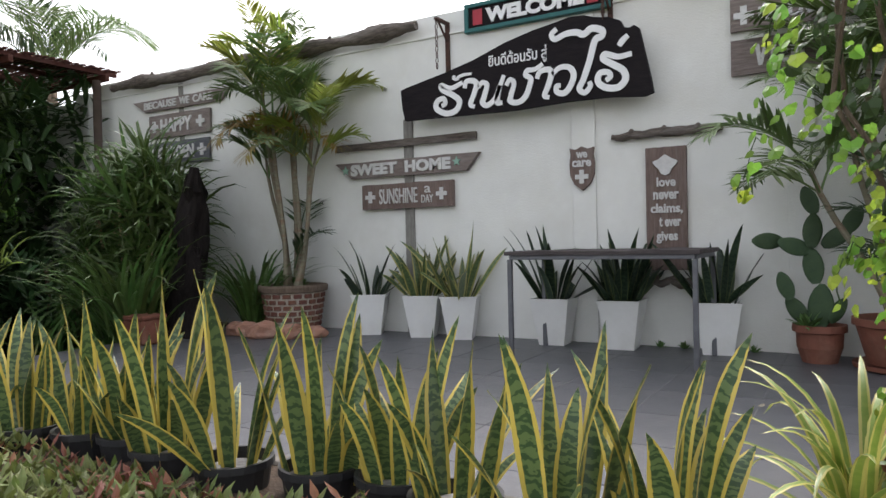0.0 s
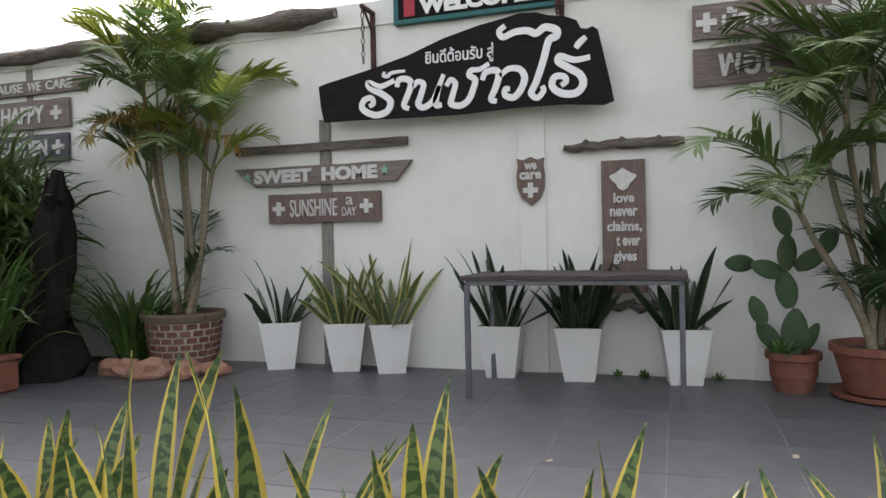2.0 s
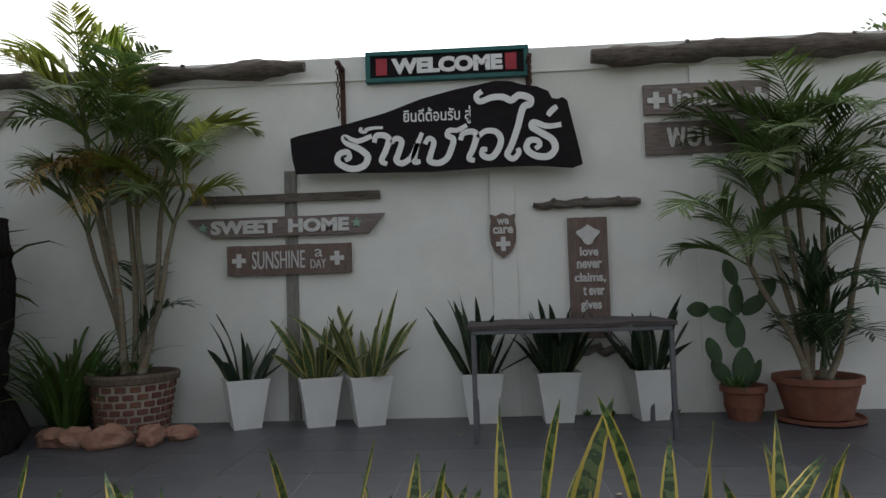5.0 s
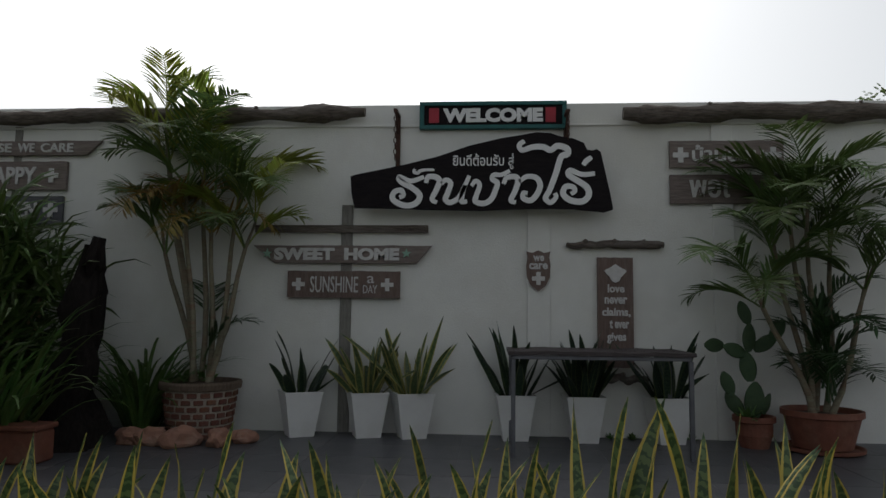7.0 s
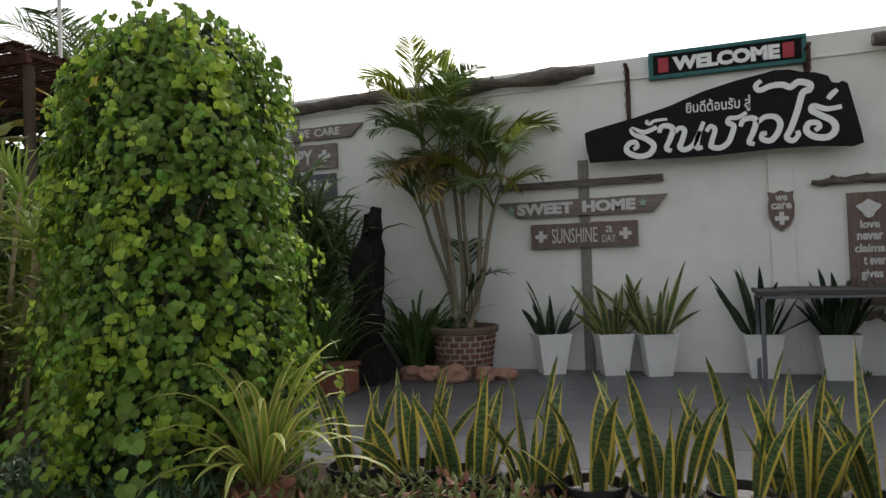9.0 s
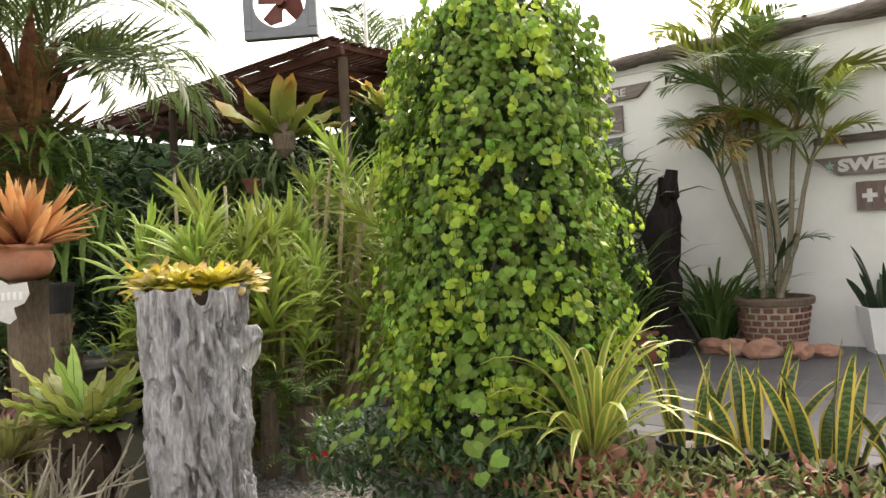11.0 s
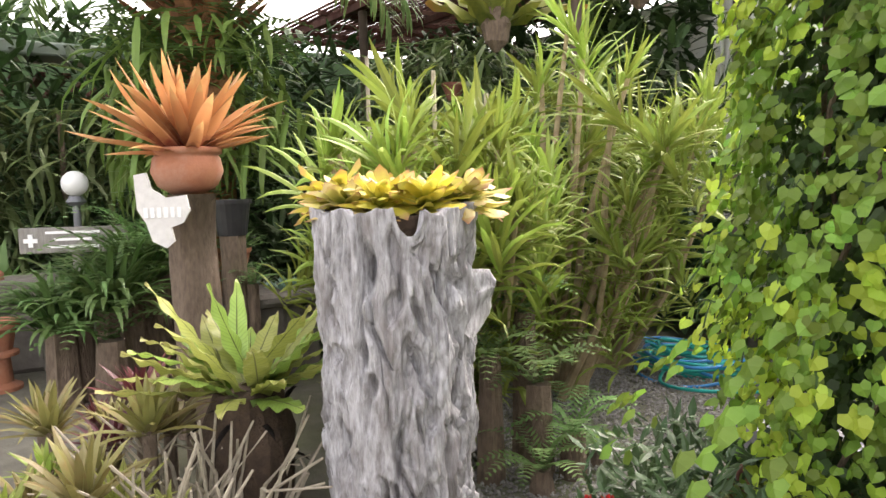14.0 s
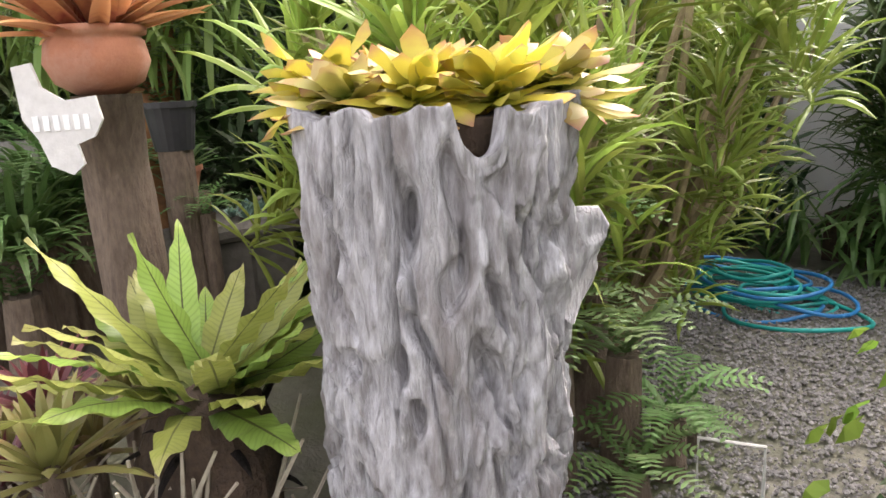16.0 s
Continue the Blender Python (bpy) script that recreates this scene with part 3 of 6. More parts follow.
# ---- driftwood logs along the top of the wall ----
def log(name, x0, x1, z, r, seed, label):
    e = thing(name, (x0 + x1) / 2, WALL - r, z, label, "log")
    n, h = 70, (x1 - x0) / 2
    pts = [(-h + 2 * h * i / n, 0.02 * noise.noise(Vector((i * 0.09, seed, 0))), 0.03 * noise.noise(Vector((i * 0.08, seed, 5)))) for i in range(n + 1)]
    rad = [r * (0.85 + 0.35 * noise.noise(Vector((i * 0.15, seed, 3)))) * (1 if 2 < i < n - 2 else 0.72) for i in range(n + 1)]
    part("trunk", tube(MB(), pts, rad, 14, 0.35, seed), DRIFT, e, smooth=True)
    for k in range(3):
        i = 12 + k * 21
        part("knot", tube(MB(), [pts[i], (pts[i][0] + 0.03, pts[i][1] - 0.03, pts[i][2] + rad[i] * 1.2)], [0.035, 0.018], 8, 0.3), DRIFT, e)


log("driftwood_log", -7.05, -2.06, 3.165, 0.085, 3, "long weathered driftwood log fixed along the wall top")
log("driftwood_log", 0.5, 5.2, 3.14, 0.1, 11, "long rough-barked log fixed along the wall top")
log("driftwood_bar", -0.05, 0.885, 1.85, 0.043, 21, "short split driftwood bar on the wall")
log("driftwood_shelf", 0.22, 0.72, 0.56, 0.036, 27, "short driftwood bar low on the wall")


# ---- signs ----
def sign(name, x, z, label, y=WALL):
    return thing(name, x, y, z, label, "sign")


w = sign("welcome_sign", -0.776, 3.15, "teal-framed black welcome sign with white letters and red blocks")
part("backing", box(MB(), -0.70, 0.70, -0.045, 0.0, -0.11, 0.11), BLACKB, w)
for z0, z1 in ((0.10, 0.14), (-0.14, -0.10)):
    part("frame_rail", box(MB(), -0.735, 0.735, -0.065, 0.0, z0, z1, 0.004), TEAL, w)
for x0, x1 in ((-0.735, -0.69), (0.69, 0.735)):
    part("frame_stile", box(MB(), x0, x1, -0.065, 0.0, -0.10, 0.10, 0.004), TEAL, w)
for x0 in (-0.64, 0.525):
    part("red_block", box(MB(), x0, x0 + 0.1, -0.056, -0.045, -0.075, 0.075), RED, w, "red painted block")
part("lettering", text_mesh("lettering", "WELCOME", -0.5, 0.5, -0.072, 0.072, WHITEL, 0.014, 0.06), None, w, "white raised letters", at=pose(0, -0.045, 0))

main = sign("main_sign", -0.9, 2.515, "black live-edge wooden shop sign with white script lettering", y=6.1)
ol = [(-1.265, -0.02), (-1.2, 0.0), (-0.75, 0.09), (-0.42, 0.17), (-0.1, 0.28), (0.2, 0.35), (0.42, 0.385), (0.55, 0.41), (0.68, 0.40), (0.78, 0.365), (0.9, 0.345), (1.0, 0.30),
      (1.03, 0.235), (1.08, 0.225), (1.12, 0.24), (1.16, 0.21), (1.25, -0.22), (1.27, -0.345), (1.19, -0.37), (0.9, -0.34), (0.5, -0.335), (0.0, -0.355), (-0.5, -0.345), (-1.0, -0.33), (-1.22, -0.33), (-1.25, -0.2)]
mb_board = part("board", prism(MB(), ol[::-1], -0.02, 0.035), BLACKB, main)


def stroke(pts, w0, parent, name="script_stroke"):
    """A brush stroke through x, z points, thick in the middle."""
    pts = [Vector((x, 0, z)) for x, z in pts]
    line = []
    for k in range(len(pts) - 1):
        a, b, c, d = pts[max(k - 1, 0)], pts[k], pts[k + 1], pts[min(k + 2, len(pts) - 1)]
        for i in range(8):
            t = i / 8
            line.append(0.5 * ((2 * b) + (c - a) * t + (2 * a - 5 * b + 4 * c - d) * t * t + (3 * b - a - 3 * c + d) * t ** 3))
    line.append(pts[-1])
    mb, n = MB(), len(line)
    vs, fs = [], []
    for k, p in enumerate(line):
        d = (line[min(k + 1, n - 1)] - line[max(k - 1, 0)]).normalized()
        s = Vector((-d.z, 0, d.x)) * w0 * 1.06 * (0.55 + 0.45 * math.sin(math.pi * (0.12 + 0.8 * k / n)))
        vs += [p + s + Vector((0, -0.032, 0)), p - s + Vector((0, -0.032, 0)), p + s + Vector((0, -0.02, 0)), p - s + Vector((0, -0.02, 0))]
    for k in range(n - 1):
        o = 4 * k
        fs += [(o, o + 4, o + 5, o + 1), (o, o + 2, o + 6, o + 4), (o + 1, o + 5, o + 7, o + 3)]
    part(name, mb.add(vs, fs), WHITEL, parent)


# the swashes of the shop's mark, as plain brush shapes
MARK = [
    ([(-0.54, -0.03), (-0.67, -0.07), (-0.78, -0.03), (-0.76, -0.08), (-0.65, -0.14), (-0.58, -0.21), (-0.62, -0.29), (-0.73, -0.31), (-0.84, -0.25), (-0.83, -0.18), (-0.76, -0.16), (-0.74, -0.21), (-0.78, -0.23)], 0.027),
    ([(-0.63, 0.05), (-0.64, 0.02), (-0.6, 0.01), (-0.58, 0.03), (-0.52, 0.04), (-0.44, 0.04)], 0.015),
    ([(-0.52, -0.09), (-0.5, -0.03), (-0.43, -0.03), (-0.39, -0.07), (-0.42, -0.16), (-0.46, -0.25), (-0.41, -0.28)], 0.026),
    ([(-0.37, -0.1), (-0.33, -0.06), (-0.28, -0.09), (-0.31, -0.19), (-0.33, -0.25), (-0.28, -0.28), (-0.2, -0.23), (-0.14, -0.11), (-0.1, -0.02)], 0.025),
]
MARK += [
    ([(-0.14, -0.11), (-0.17, -0.21), (-0.17, -0.27), (-0.12, -0.27)], 0.025),
    ([(-0.08, -0.12), (-0.04, -0.07), (0.0, -0.11), (-0.03, -0.21), (-0.04, -0.27), (0.04, -0.29), (0.11, -0.25), (0.15, -0.17), (0.17, -0.09), (0.12, -0.05), (0.14, -0.01), (0.21, -0.01), (0.29, 0.03)], 0.025),
    ([(0.23, -0.1), (0.26, -0.04), (0.34, -0.03), (0.37, -0.07), (0.34, -0.17), (0.3, -0.26), (0.35, -0.28)], 0.026),
    ([(0.38, -0.08), (0.45, -0.03), (0.54, -0.04), (0.58, -0.11), (0.55, -0.2), (0.49, -0.26), (0.42, -0.24), (0.42, -0.19), (0.46, -0.19)], 0.026),
]
MARK += [
    ([(0.43, 0.32), (0.38, 0.28), (0.41, 0.23), (0.51, 0.26), (0.61, 0.26), (0.68, 0.23), (0.75, 0.27), (0.84, 0.24), (0.84, 0.19), (0.78, 0.16), (0.73, 0.0), (0.67, -0.16), (0.63, -0.24), (0.68, -0.28), (0.73, -0.23), (0.72, -0.19)], 0.028),
    ([(1.1, 0.0), (0.98, -0.01), (0.87, 0.03), (0.85, -0.01), (0.92, -0.06), (1.02, -0.13), (1.04, -0.21), (0.98, -0.27), (0.87, -0.26), (0.8, -0.2), (0.82, -0.13), (0.89, -0.13), (0.91, -0.17), (0.87, -0.2)], 0.028),
    ([(0.99, 0.08), (1.02, 0.12), (1.07, 0.16)], 0.024),
]
for pts, w0 in MARK:
    stroke(pts, w0, mb_board)
part("small_lettering", text_mesh("small_lettering", "ยินดีต้อนรับ สู่", -0.26, 0.33, 0.045, 0.20, WHITEL, 0.008, 0.012), None, mb_board, "small white painted lettering", at=pose(0, -0.02, 0))
for x, top, low in ((-0.83, 0.62, 0.12), (0.85, 0.60, 0.34)):
    br = thing("sign_bracket", -0.9 + x, WALL, 2.55 + top, "rusty iron wall bracket holding the hanging sign", "bracket", "sign brackets")
    part("upright", box(MB(), -0.022, 0.022, -0.03, 0.0, low - top - 0.05, 0.0, 0.003), RUST, br)
    part("arm", box(MB(), -0.02, 0.02, -0.25, -0.03, -0.03, 0.0, 0.003), RUST, br)
    part("brace", tube(MB(), [(0, -0.02, -0.2), (0, -0.2, -0.03)], 0.012, 6), RUST, br)
    chain = MB()
    for k in range(9):
        zc = -0.04 - k * (top - low) / 9.0
        ring = [(0.014 * math.cos(a) * (k % 2), -0.235 + 0.014 * math.cos(a) * (1 - k % 2), zc + 0.03 * math.sin(a)) for a in [2 * math.pi * i / 10 for i in range(11)]]
        tube(chain, ring, 0.005, 5)
    part("chain", chain, RUST, br)


def plank_sign(name, x0, x1, z0, z1, label, text, tx=None, material=BOARD, left=0.0, right=0.0, crosses=(), stars=(), seed=1, depth=0.05, bold=0.02):
    """A weathered plank with raised letters, crosses and stars; x0..z1 are places on the wall."""
    cx, cz = (x0 + x1) / 2, (z0 + z1) / 2
    e = sign(name, cx, cz, label)
    face_board = part("board", rough_board(MB(), x0 - cx, x1 - cx, z0 - cz, z1 - cz, -depth, -0.012, seed, 0.008, left, right), material, e)
    for k in (-0.3, 0.3):
        part("batten", box(MB(), (x1 - x0) * k - 0.03, (x1 - x0) * k + 0.03, -0.012, 0.0, -0.05, 0.05), material, e)
    for body, a, b, c, d in text:
        part("lettering", text_mesh("lettering", body, a, b, c, d, LETTER, 0.014, bold), None, face_board, "raised pale letters", at=pose(0, -depth, 0))
    for a, b, s in crosses:
        part("cross", cross_shape(MB(), a, b, s, -depth - 0.014, -depth), LETTER, face_board, "raised pale cross")
    for a, b, s in stars:
        part("star", star_shape(MB(), a, b, s, -depth - 0.014, -depth), GREENSTAR, face_board, "faded green star")
    return e


plank_sign("home_sign", -3.17, -1.375, 1.655, 1.83, "pointed weathered plank sign with raised home lettering", [("SWEET", -0.68, -0.07, -0.06, 0.064), ("HOME", 0.03, 0.58, -0.06, 0.064)],
           left=0.22, right=0.15, stars=((-0.75, 0.005, 0.05), (0.65, 0.01, 0.05)), seed=4, depth=0.07, bold=0.055)
plank_sign("sunshine_sign", -2.81, -1.685, 1.31, 1.575, "rectangular brown plank sign with raised sunshine lettering", [("SUNSHINE", -0.33, 0.15, -0.08, 0.08), ("a", 0.24, 0.31, 0.015, 0.085), ("DAY", 0.2, 0.34, -0.085, -0.005)],
           crosses=((-0.45, 0, 0.062), (0.44, 0.0, 0.062)), seed=5, depth=0.07, material=BOARD_V, bold=0.0)
plank_sign("care_plank_sign", -6.66, -4.82, 2.765, 2.915, "pointed weathered plank sign with raised letters", [("BECAUSE", -0.68, -0.05, -0.045, 0.05), ("WE", 0.02, 0.2, -0.045, 0.05), ("CARE", 0.27, 0.62, -0.045, 0.05)], left=0.24, right=0.16, seed=6)
plank_sign("happy_sign", -6.34, -5.18, 2.40, 2.70, "brown plank sign with raised letters and crosses", [("HAPPY", -0.34, 0.26, -0.09, 0.09)], crosses=((-0.47, 0, 0.075), (0.42, 0, 0.075)), seed=7, bold=0.03)
plank_sign("garden_sign", -6.35, -5.205, 2.045, 2.335, "blue-grey plank sign with raised letters and crosses", [("GARDEN", -0.38, 0.30, -0.085, 0.085)], crosses=((-0.48, 0, 0.075), (0.45, 0, 0.075)), seed=8, material=BLUEBOARD, bold=0.03)
plank_sign("thai_plank_sign", 0.955, 2.04, 2.61, 2.875, "upper weathered plank sign with raised Thai letters", [("บ้านสวน", -0.33, 0.35, -0.075, 0.09)], crosses=((-0.44, -0.01, 0.075), (0.44, -0.01, 0.075)), seed=9, bold=0.02)
plank_sign("thai_plank_sign", 0.955, 2.04, 2.255, 2.54, "lower weathered plank sign with raised Thai letters", [("พอเ", -0.36, 0.02, -0.085, 0.09)], seed=10, bold=0.02)

post = thing("sign_post", -2.23, WALL, 0.0, "grey wooden cross post leaning flat on the wall", "post")
part("upright", box(MB(), -0.055, 0.055, -0.03, 0.0, 0.0, 2.245, 0.005), POSTWOOD, post)
part("crossbar", rough_board(MB(), -0.93, 0.82, 1.962, 2.035, -0.065, -0.03, 12, 0.006), DRIFT, post)
for x, z0, z1 in ((-5.75, 2.0, 3.08), (1.42, 2.2, 3.05)):
    hp = thing("hanging_post", x, WALL, z0, "narrow grey batten behind the plank signs", "batten", "battens behind the plank signs")
    part("upright", box(MB(), -0.04, 0.04, -0.011, 0.0, 0.0, z1 - z0), POSTWOOD, hp)

sh = sign("shield_sign", -0.326, 1.59, "shield-shaped brown wooden sign with raised letters and cross", y=WALL - 0.03)
so = [(-0.115, 0.19), (-0.06, 0.175), (0, 0.2), (0.06, 0.175), (0.115, 0.19), (0.105, 0.13), (0.118, 0.05), (0.112, -0.06), (0.075, -0.14), (0.0, -0.2), (-0.075, -0.14), (-0.112, -0.06), (-0.118, 0.05), (-0.105, 0.13)]
shb = part("board", prism(MB(), so, -0.035, 0.0), BOARD_V, sh)
part("lettering", text_mesh("lettering", "we", -0.05, 0.055, 0.095, 0.15, LETTER, 0.01, 0.03), None, shb, at=pose(0, -0.035, 0))
part("lettering", text_mesh("lettering", "care", -0.09, 0.09, 0.015, 0.075, LETTER, 0.01, 0.03), None, shb, at=pose(0, -0.035, 0))
part("cross", cross_shape(MB(), 0.0, -0.075, 0.062, -0.047, -0.035), LETTER, shb)

lv = sign("love_sign", 0.415, 1.195, "tall reddish-brown plank sign with raised love lettering")
lvb = part("board", rough_board(MB(), -0.17, 0.17, -0.53, 0.53, -0.05, 0.0, 14, 0.005), BOARD_V, lv)
for body, a, b, c, d in (("love", -0.075, 0.085, 0.19, 0.27), ("never", -0.105, 0.11, 0.08, 0.145), ("claims,", -0.13, 0.14, -0.05, 0.045), ("t ever", -0.06, 0.125, -0.155, -0.075), ("gives", -0.085, 0.095, -0.30, -0.195)):
    part("lettering", text_mesh("lettering", body, a, b, c, d, LETTER, 0.012, 0.03), None, lvb, "raised pale letters", at=pose(0, -0.05, 0))
orn = [(0.09 * math.cos(a) * (1 + 0.3 * math.sin(3 * a)), 0.375 + 0.075 * math.sin(a) * (1 + 0.2 * math.cos(4 * a))) for a in [2 * math.pi * i / 20 for i in range(20)]]
part("ornament", prism(MB(), orn, -0.066, -0.05), LETTER, lvb, "raised pale ornament")


# ---- table ----
tb = thing("table", 0.12, 5.62, 0.0, "narrow grey steel table with a dark rough plank top", "table")
part("tabletop", rough_board(MB(), -0.76, 0.76, 0.83, 0.862, -0.39, 0.39, 31, 0.012), SLAB, tb)
for z in (0.795,):
    for y in (-0.36, 0.36):
        part("apron", box(MB(), -0.72, 0.72, y - 0.016, y + 0.016, z, z + 0.032, 0.003), STEEL, tb)
    for x in (-0.72, 0.72):
        part("apron", box(MB(), x - 0.016, x + 0.016, -0.344, 0.344, z, z + 0.032, 0.003), STEEL, tb)
for x in (-0.72, 0.72):
    for y in (-0.36, 0.36):
        part("leg", box(MB(), x - 0.018, x + 0.018, y - 0.018, y + 0.018, 0.0, 0.795, 0.003), STEEL, tb)


# ---- snake plants ----
def snake_leaf_meshes(tag, material, count=7):
    out = []
    for i in range(count):
        mb = MB()
        blade(mb, (0, 0, 0), 0, 90 - rnd.uniform(0, 6), 1.0, rnd.uniform(0.085, 0.12), rnd.uniform(0.0, 0.45), 12, 0.3, SWORD, rnd.uniform(-1.2, 1.2), rnd.uniform(0, 0.1))
        out.append(mb.mesh("leaf", material, True))
    return out


SL, SLD, SLY = snake_leaf_meshes("a", SNAKE), snake_leaf_meshes("b", SNAKE_D), snake_leaf_meshes("c", SNAKE_Y)


def snake_leaves(parent, z, meshes, n, lo, hi, spread, r, lean=26, flop=0.0, wide=1.0):
    for i in range(n):
        a = i * 137.5 + R(-20, 20)
        t = math.sqrt((i + 0.5) / n)
        L = R(lo, hi) * (1.08 - 0.25 * t)
        tilt = lean * t * R(0.5, 1.2)
        if R(0, 1) < flop:
            tilt += R(20, 35)
        m = pose(r * t * math.cos(radians(a)) * spread, r * t * math.sin(radians(a)) * spread, z, 0, tilt, a) @ Matrix.Diagonal((1, 1, 1, 1)) @ pose(0, 0, 0, 0, 0, R(-60, 60))
        ob = part("leaf", rnd.choice(meshes), None, parent, at=m @ Matrix.Diagonal((R(0.55, 0.8) * wide, R(0.55, 0.8) * wide, L, 1)))


def square_pot(name, x, y, rz, meshes, n, lo, hi, lean, label, flop=0.1):
    e = thing(name, x, y, 0.0, label, "potted plant", "potted plants along the wall", rz)
    h, b, t = 0.42, 0.115, 0.175
    mb = MB()
    ring = lambda s, z: [(-s, -s, z), (s, -s, z), (s, s, z), (-s, s, z)]
    vs = ring(b, 0) + ring(t, h - 0.02) + ring(t + 0.006, h - 0.02) + ring(t + 0.008, h) + ring(t - 0.014, h) + ring(t - 0.03, h - 0.06)
    fs = [(3, 2, 1, 0)] + [(k * 4 + i, k * 4 + (i + 1) % 4, k * 4 + 4 + (i + 1) % 4, k * 4 + 4 + i) for k in range(5) for i in range(4)]
    body = part("pot", mb.add(vs, fs), WPOT, e)
    part("soil", MB().add(ring(t - 0.022, h - 0.035), [(0, 1, 2, 3)]), SOIL, body)
    snake_leaves(e, h - 0.05, meshes, n, lo, hi, 1.0, 0.12, lean, flop, 1.2)


square_pot("potted_snake_plant", -2.60, 6.07, 28, SLD, 14, 0.35, 0.78, 32, "dark snake plant in a tapered white square pot", 0.2)
square_pot("potted_snake_plant", -1.96, 6.10, 20, SLY, 18, 0.4, 0.76, 28, "yellow-edged snake plant in a tapered white square pot")
square_pot("potted_snake_plant", -1.53, 6.10, 20, SLY, 19, 0.45, 0.92, 30, "tall yellow-edged snake plant in a tapered white square pot", 0.25)
square_pot("potted_snake_plant", -0.56, 6.11, 4, SLD, 18, 0.4, 0.86, 32, "dark snake plant in a white pot behind the table", 0.2)
square_pot("potted_snake_plant", 0.075, 6.08, 3, SLD, 30, 0.4, 0.72, 28, "dense dark snake plant in a white pot behind the table", 0.05)
square_pot("potted_snake_plant", 0.85, 6.10, 8, SLD, 18, 0.4, 0.82, 28, "dark snake plant in a white pot beside the love sign", 0.15)


def bed_snake(x, y, n, hi, rz):
    e = thing("snake_plant", x, y, 0.04, "variegated yellow-edged snake plant in a black pot sunk in the bed", "snake plant", "snake plants along the bed", rz)
    body = part("pot", lathe(MB(), [(0.11, 0.0), (0.135, 0.16), (0.145, 0.16), (0.145, 0.185), (0.13, 0.185), (0.125, 0.14)], 20), BLACKP, e, smooth=False)
    part("gravel", lathe(MB(), [(0.126, 0.14), (0.07, 0.16), (0.01, 0.165)], 12, wob=0.05), GRAVEL, body)
    snake_leaves(e, 0.13, SL, n, hi * 0.4, hi, 1.0, 0.11, 14, 0.08, 1.2)


sx = -2.72
while sx < 1.62:
    bed_snake(sx + R(-0.04, 0.04), 1.84 + 0.03 * sx + R(-0.07, 0.07), rnd.randint(10, 14), R(0.55, 0.84), R(0, 360))
    sx += R(0.27, 0.34)


# ---- areca palms ----
FM = [frond_mesh("frond", FROND, R(0.85, 1.15), 0.34, 22, R(1.3, 1.9), 68, 0.03, i) for i in range(4)]
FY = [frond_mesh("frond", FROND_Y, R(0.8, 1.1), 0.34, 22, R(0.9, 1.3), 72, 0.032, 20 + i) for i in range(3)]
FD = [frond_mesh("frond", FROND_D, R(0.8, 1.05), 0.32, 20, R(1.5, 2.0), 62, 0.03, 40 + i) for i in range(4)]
FB = [frond_mesh("frond", FROND_B, R(0.7, 0.9), 0.3, 18, R(1.6, 2.2), 60, 0.022, 60 + i, 0.4) for i in range(2)]


def areca(parent, z, stems, low):
    """Ringed canes from the pot, each with a crown of arching fronds."""
    for az, lean, H, kind in stems:
        a = radians(az)
        top = Vector((math.cos(a) * lean, math.sin(a) * lean * 0.6, z + H))
        base = Vector((0.08 * math.cos(a), 0.08 * math.sin(a), z))
        pts = [base.lerp(top, k / 6) + Vector((0.03 * math.sin(k), 0, 0)) for k in range(7)]
        part("stem", tube(MB(), pts, [0.03, 0.028, 0.026, 0.024, 0.022, 0.02, 0.014], 8, 0.1), STEM, parent, smooth=True)
        for i in range(6):
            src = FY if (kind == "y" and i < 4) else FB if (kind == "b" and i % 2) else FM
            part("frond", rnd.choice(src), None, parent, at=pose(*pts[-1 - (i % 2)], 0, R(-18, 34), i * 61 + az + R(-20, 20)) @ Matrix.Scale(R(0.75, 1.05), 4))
    # low fronds are darker, the crown's shade being put into their colour
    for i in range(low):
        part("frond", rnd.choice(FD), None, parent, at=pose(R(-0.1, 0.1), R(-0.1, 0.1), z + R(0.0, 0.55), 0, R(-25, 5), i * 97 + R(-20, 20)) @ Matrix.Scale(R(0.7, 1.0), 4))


pp = thing("potted_palm", -3.5, 5.88, 0.0, "tall areca palm in a round brick pot with a clay rim", "palm", "areca palms")
part("core", lathe(MB(), [(0.27, 0.0), (0.335, 0.44), (0.33, 0.45)], 32), MORTAR, pp)
part("rim", lathe(MB(), [(0.335, 0.44), (0.37, 0.45), (0.38, 0.50), (0.37, 0.52), (0.34, 0.52), (0.32, 0.46)], 32), BARK, pp, "brown clay rim")
part("soil", lathe(MB(), [(0.335, 0.46), (0.15, 0.50), (0.01, 0.51)], 20), SOIL, pp)
bk = box(MB(), -0.042, 0.042, -0.016, 0.014, 0.0, 0.044, 0.005).mesh("brick", BRICK)
for c in range(7):
    zc = 0.012 + c * 0.062
    rr = 0.27 + 0.055 * zc / 0.38
    for i in range(18):
        a = 360 / 18 * (i + 0.5 * (c % 2))
        part("brick", bk, None, pp, at=pose(rr * math.cos(radians(a)), rr * math.sin(radians(a)), zc, 0, 0, a + 90))
for i in range(14):
    part("groundcover_leaf", blade(MB(), (R(-0.22, 0.22), R(-0.22, 0.22), 0.5), R(0, 360), R(10, 70), R(0.12, 0.24), 0.06, 1.0, 5, 0.2, LANCE), FERN, pp)
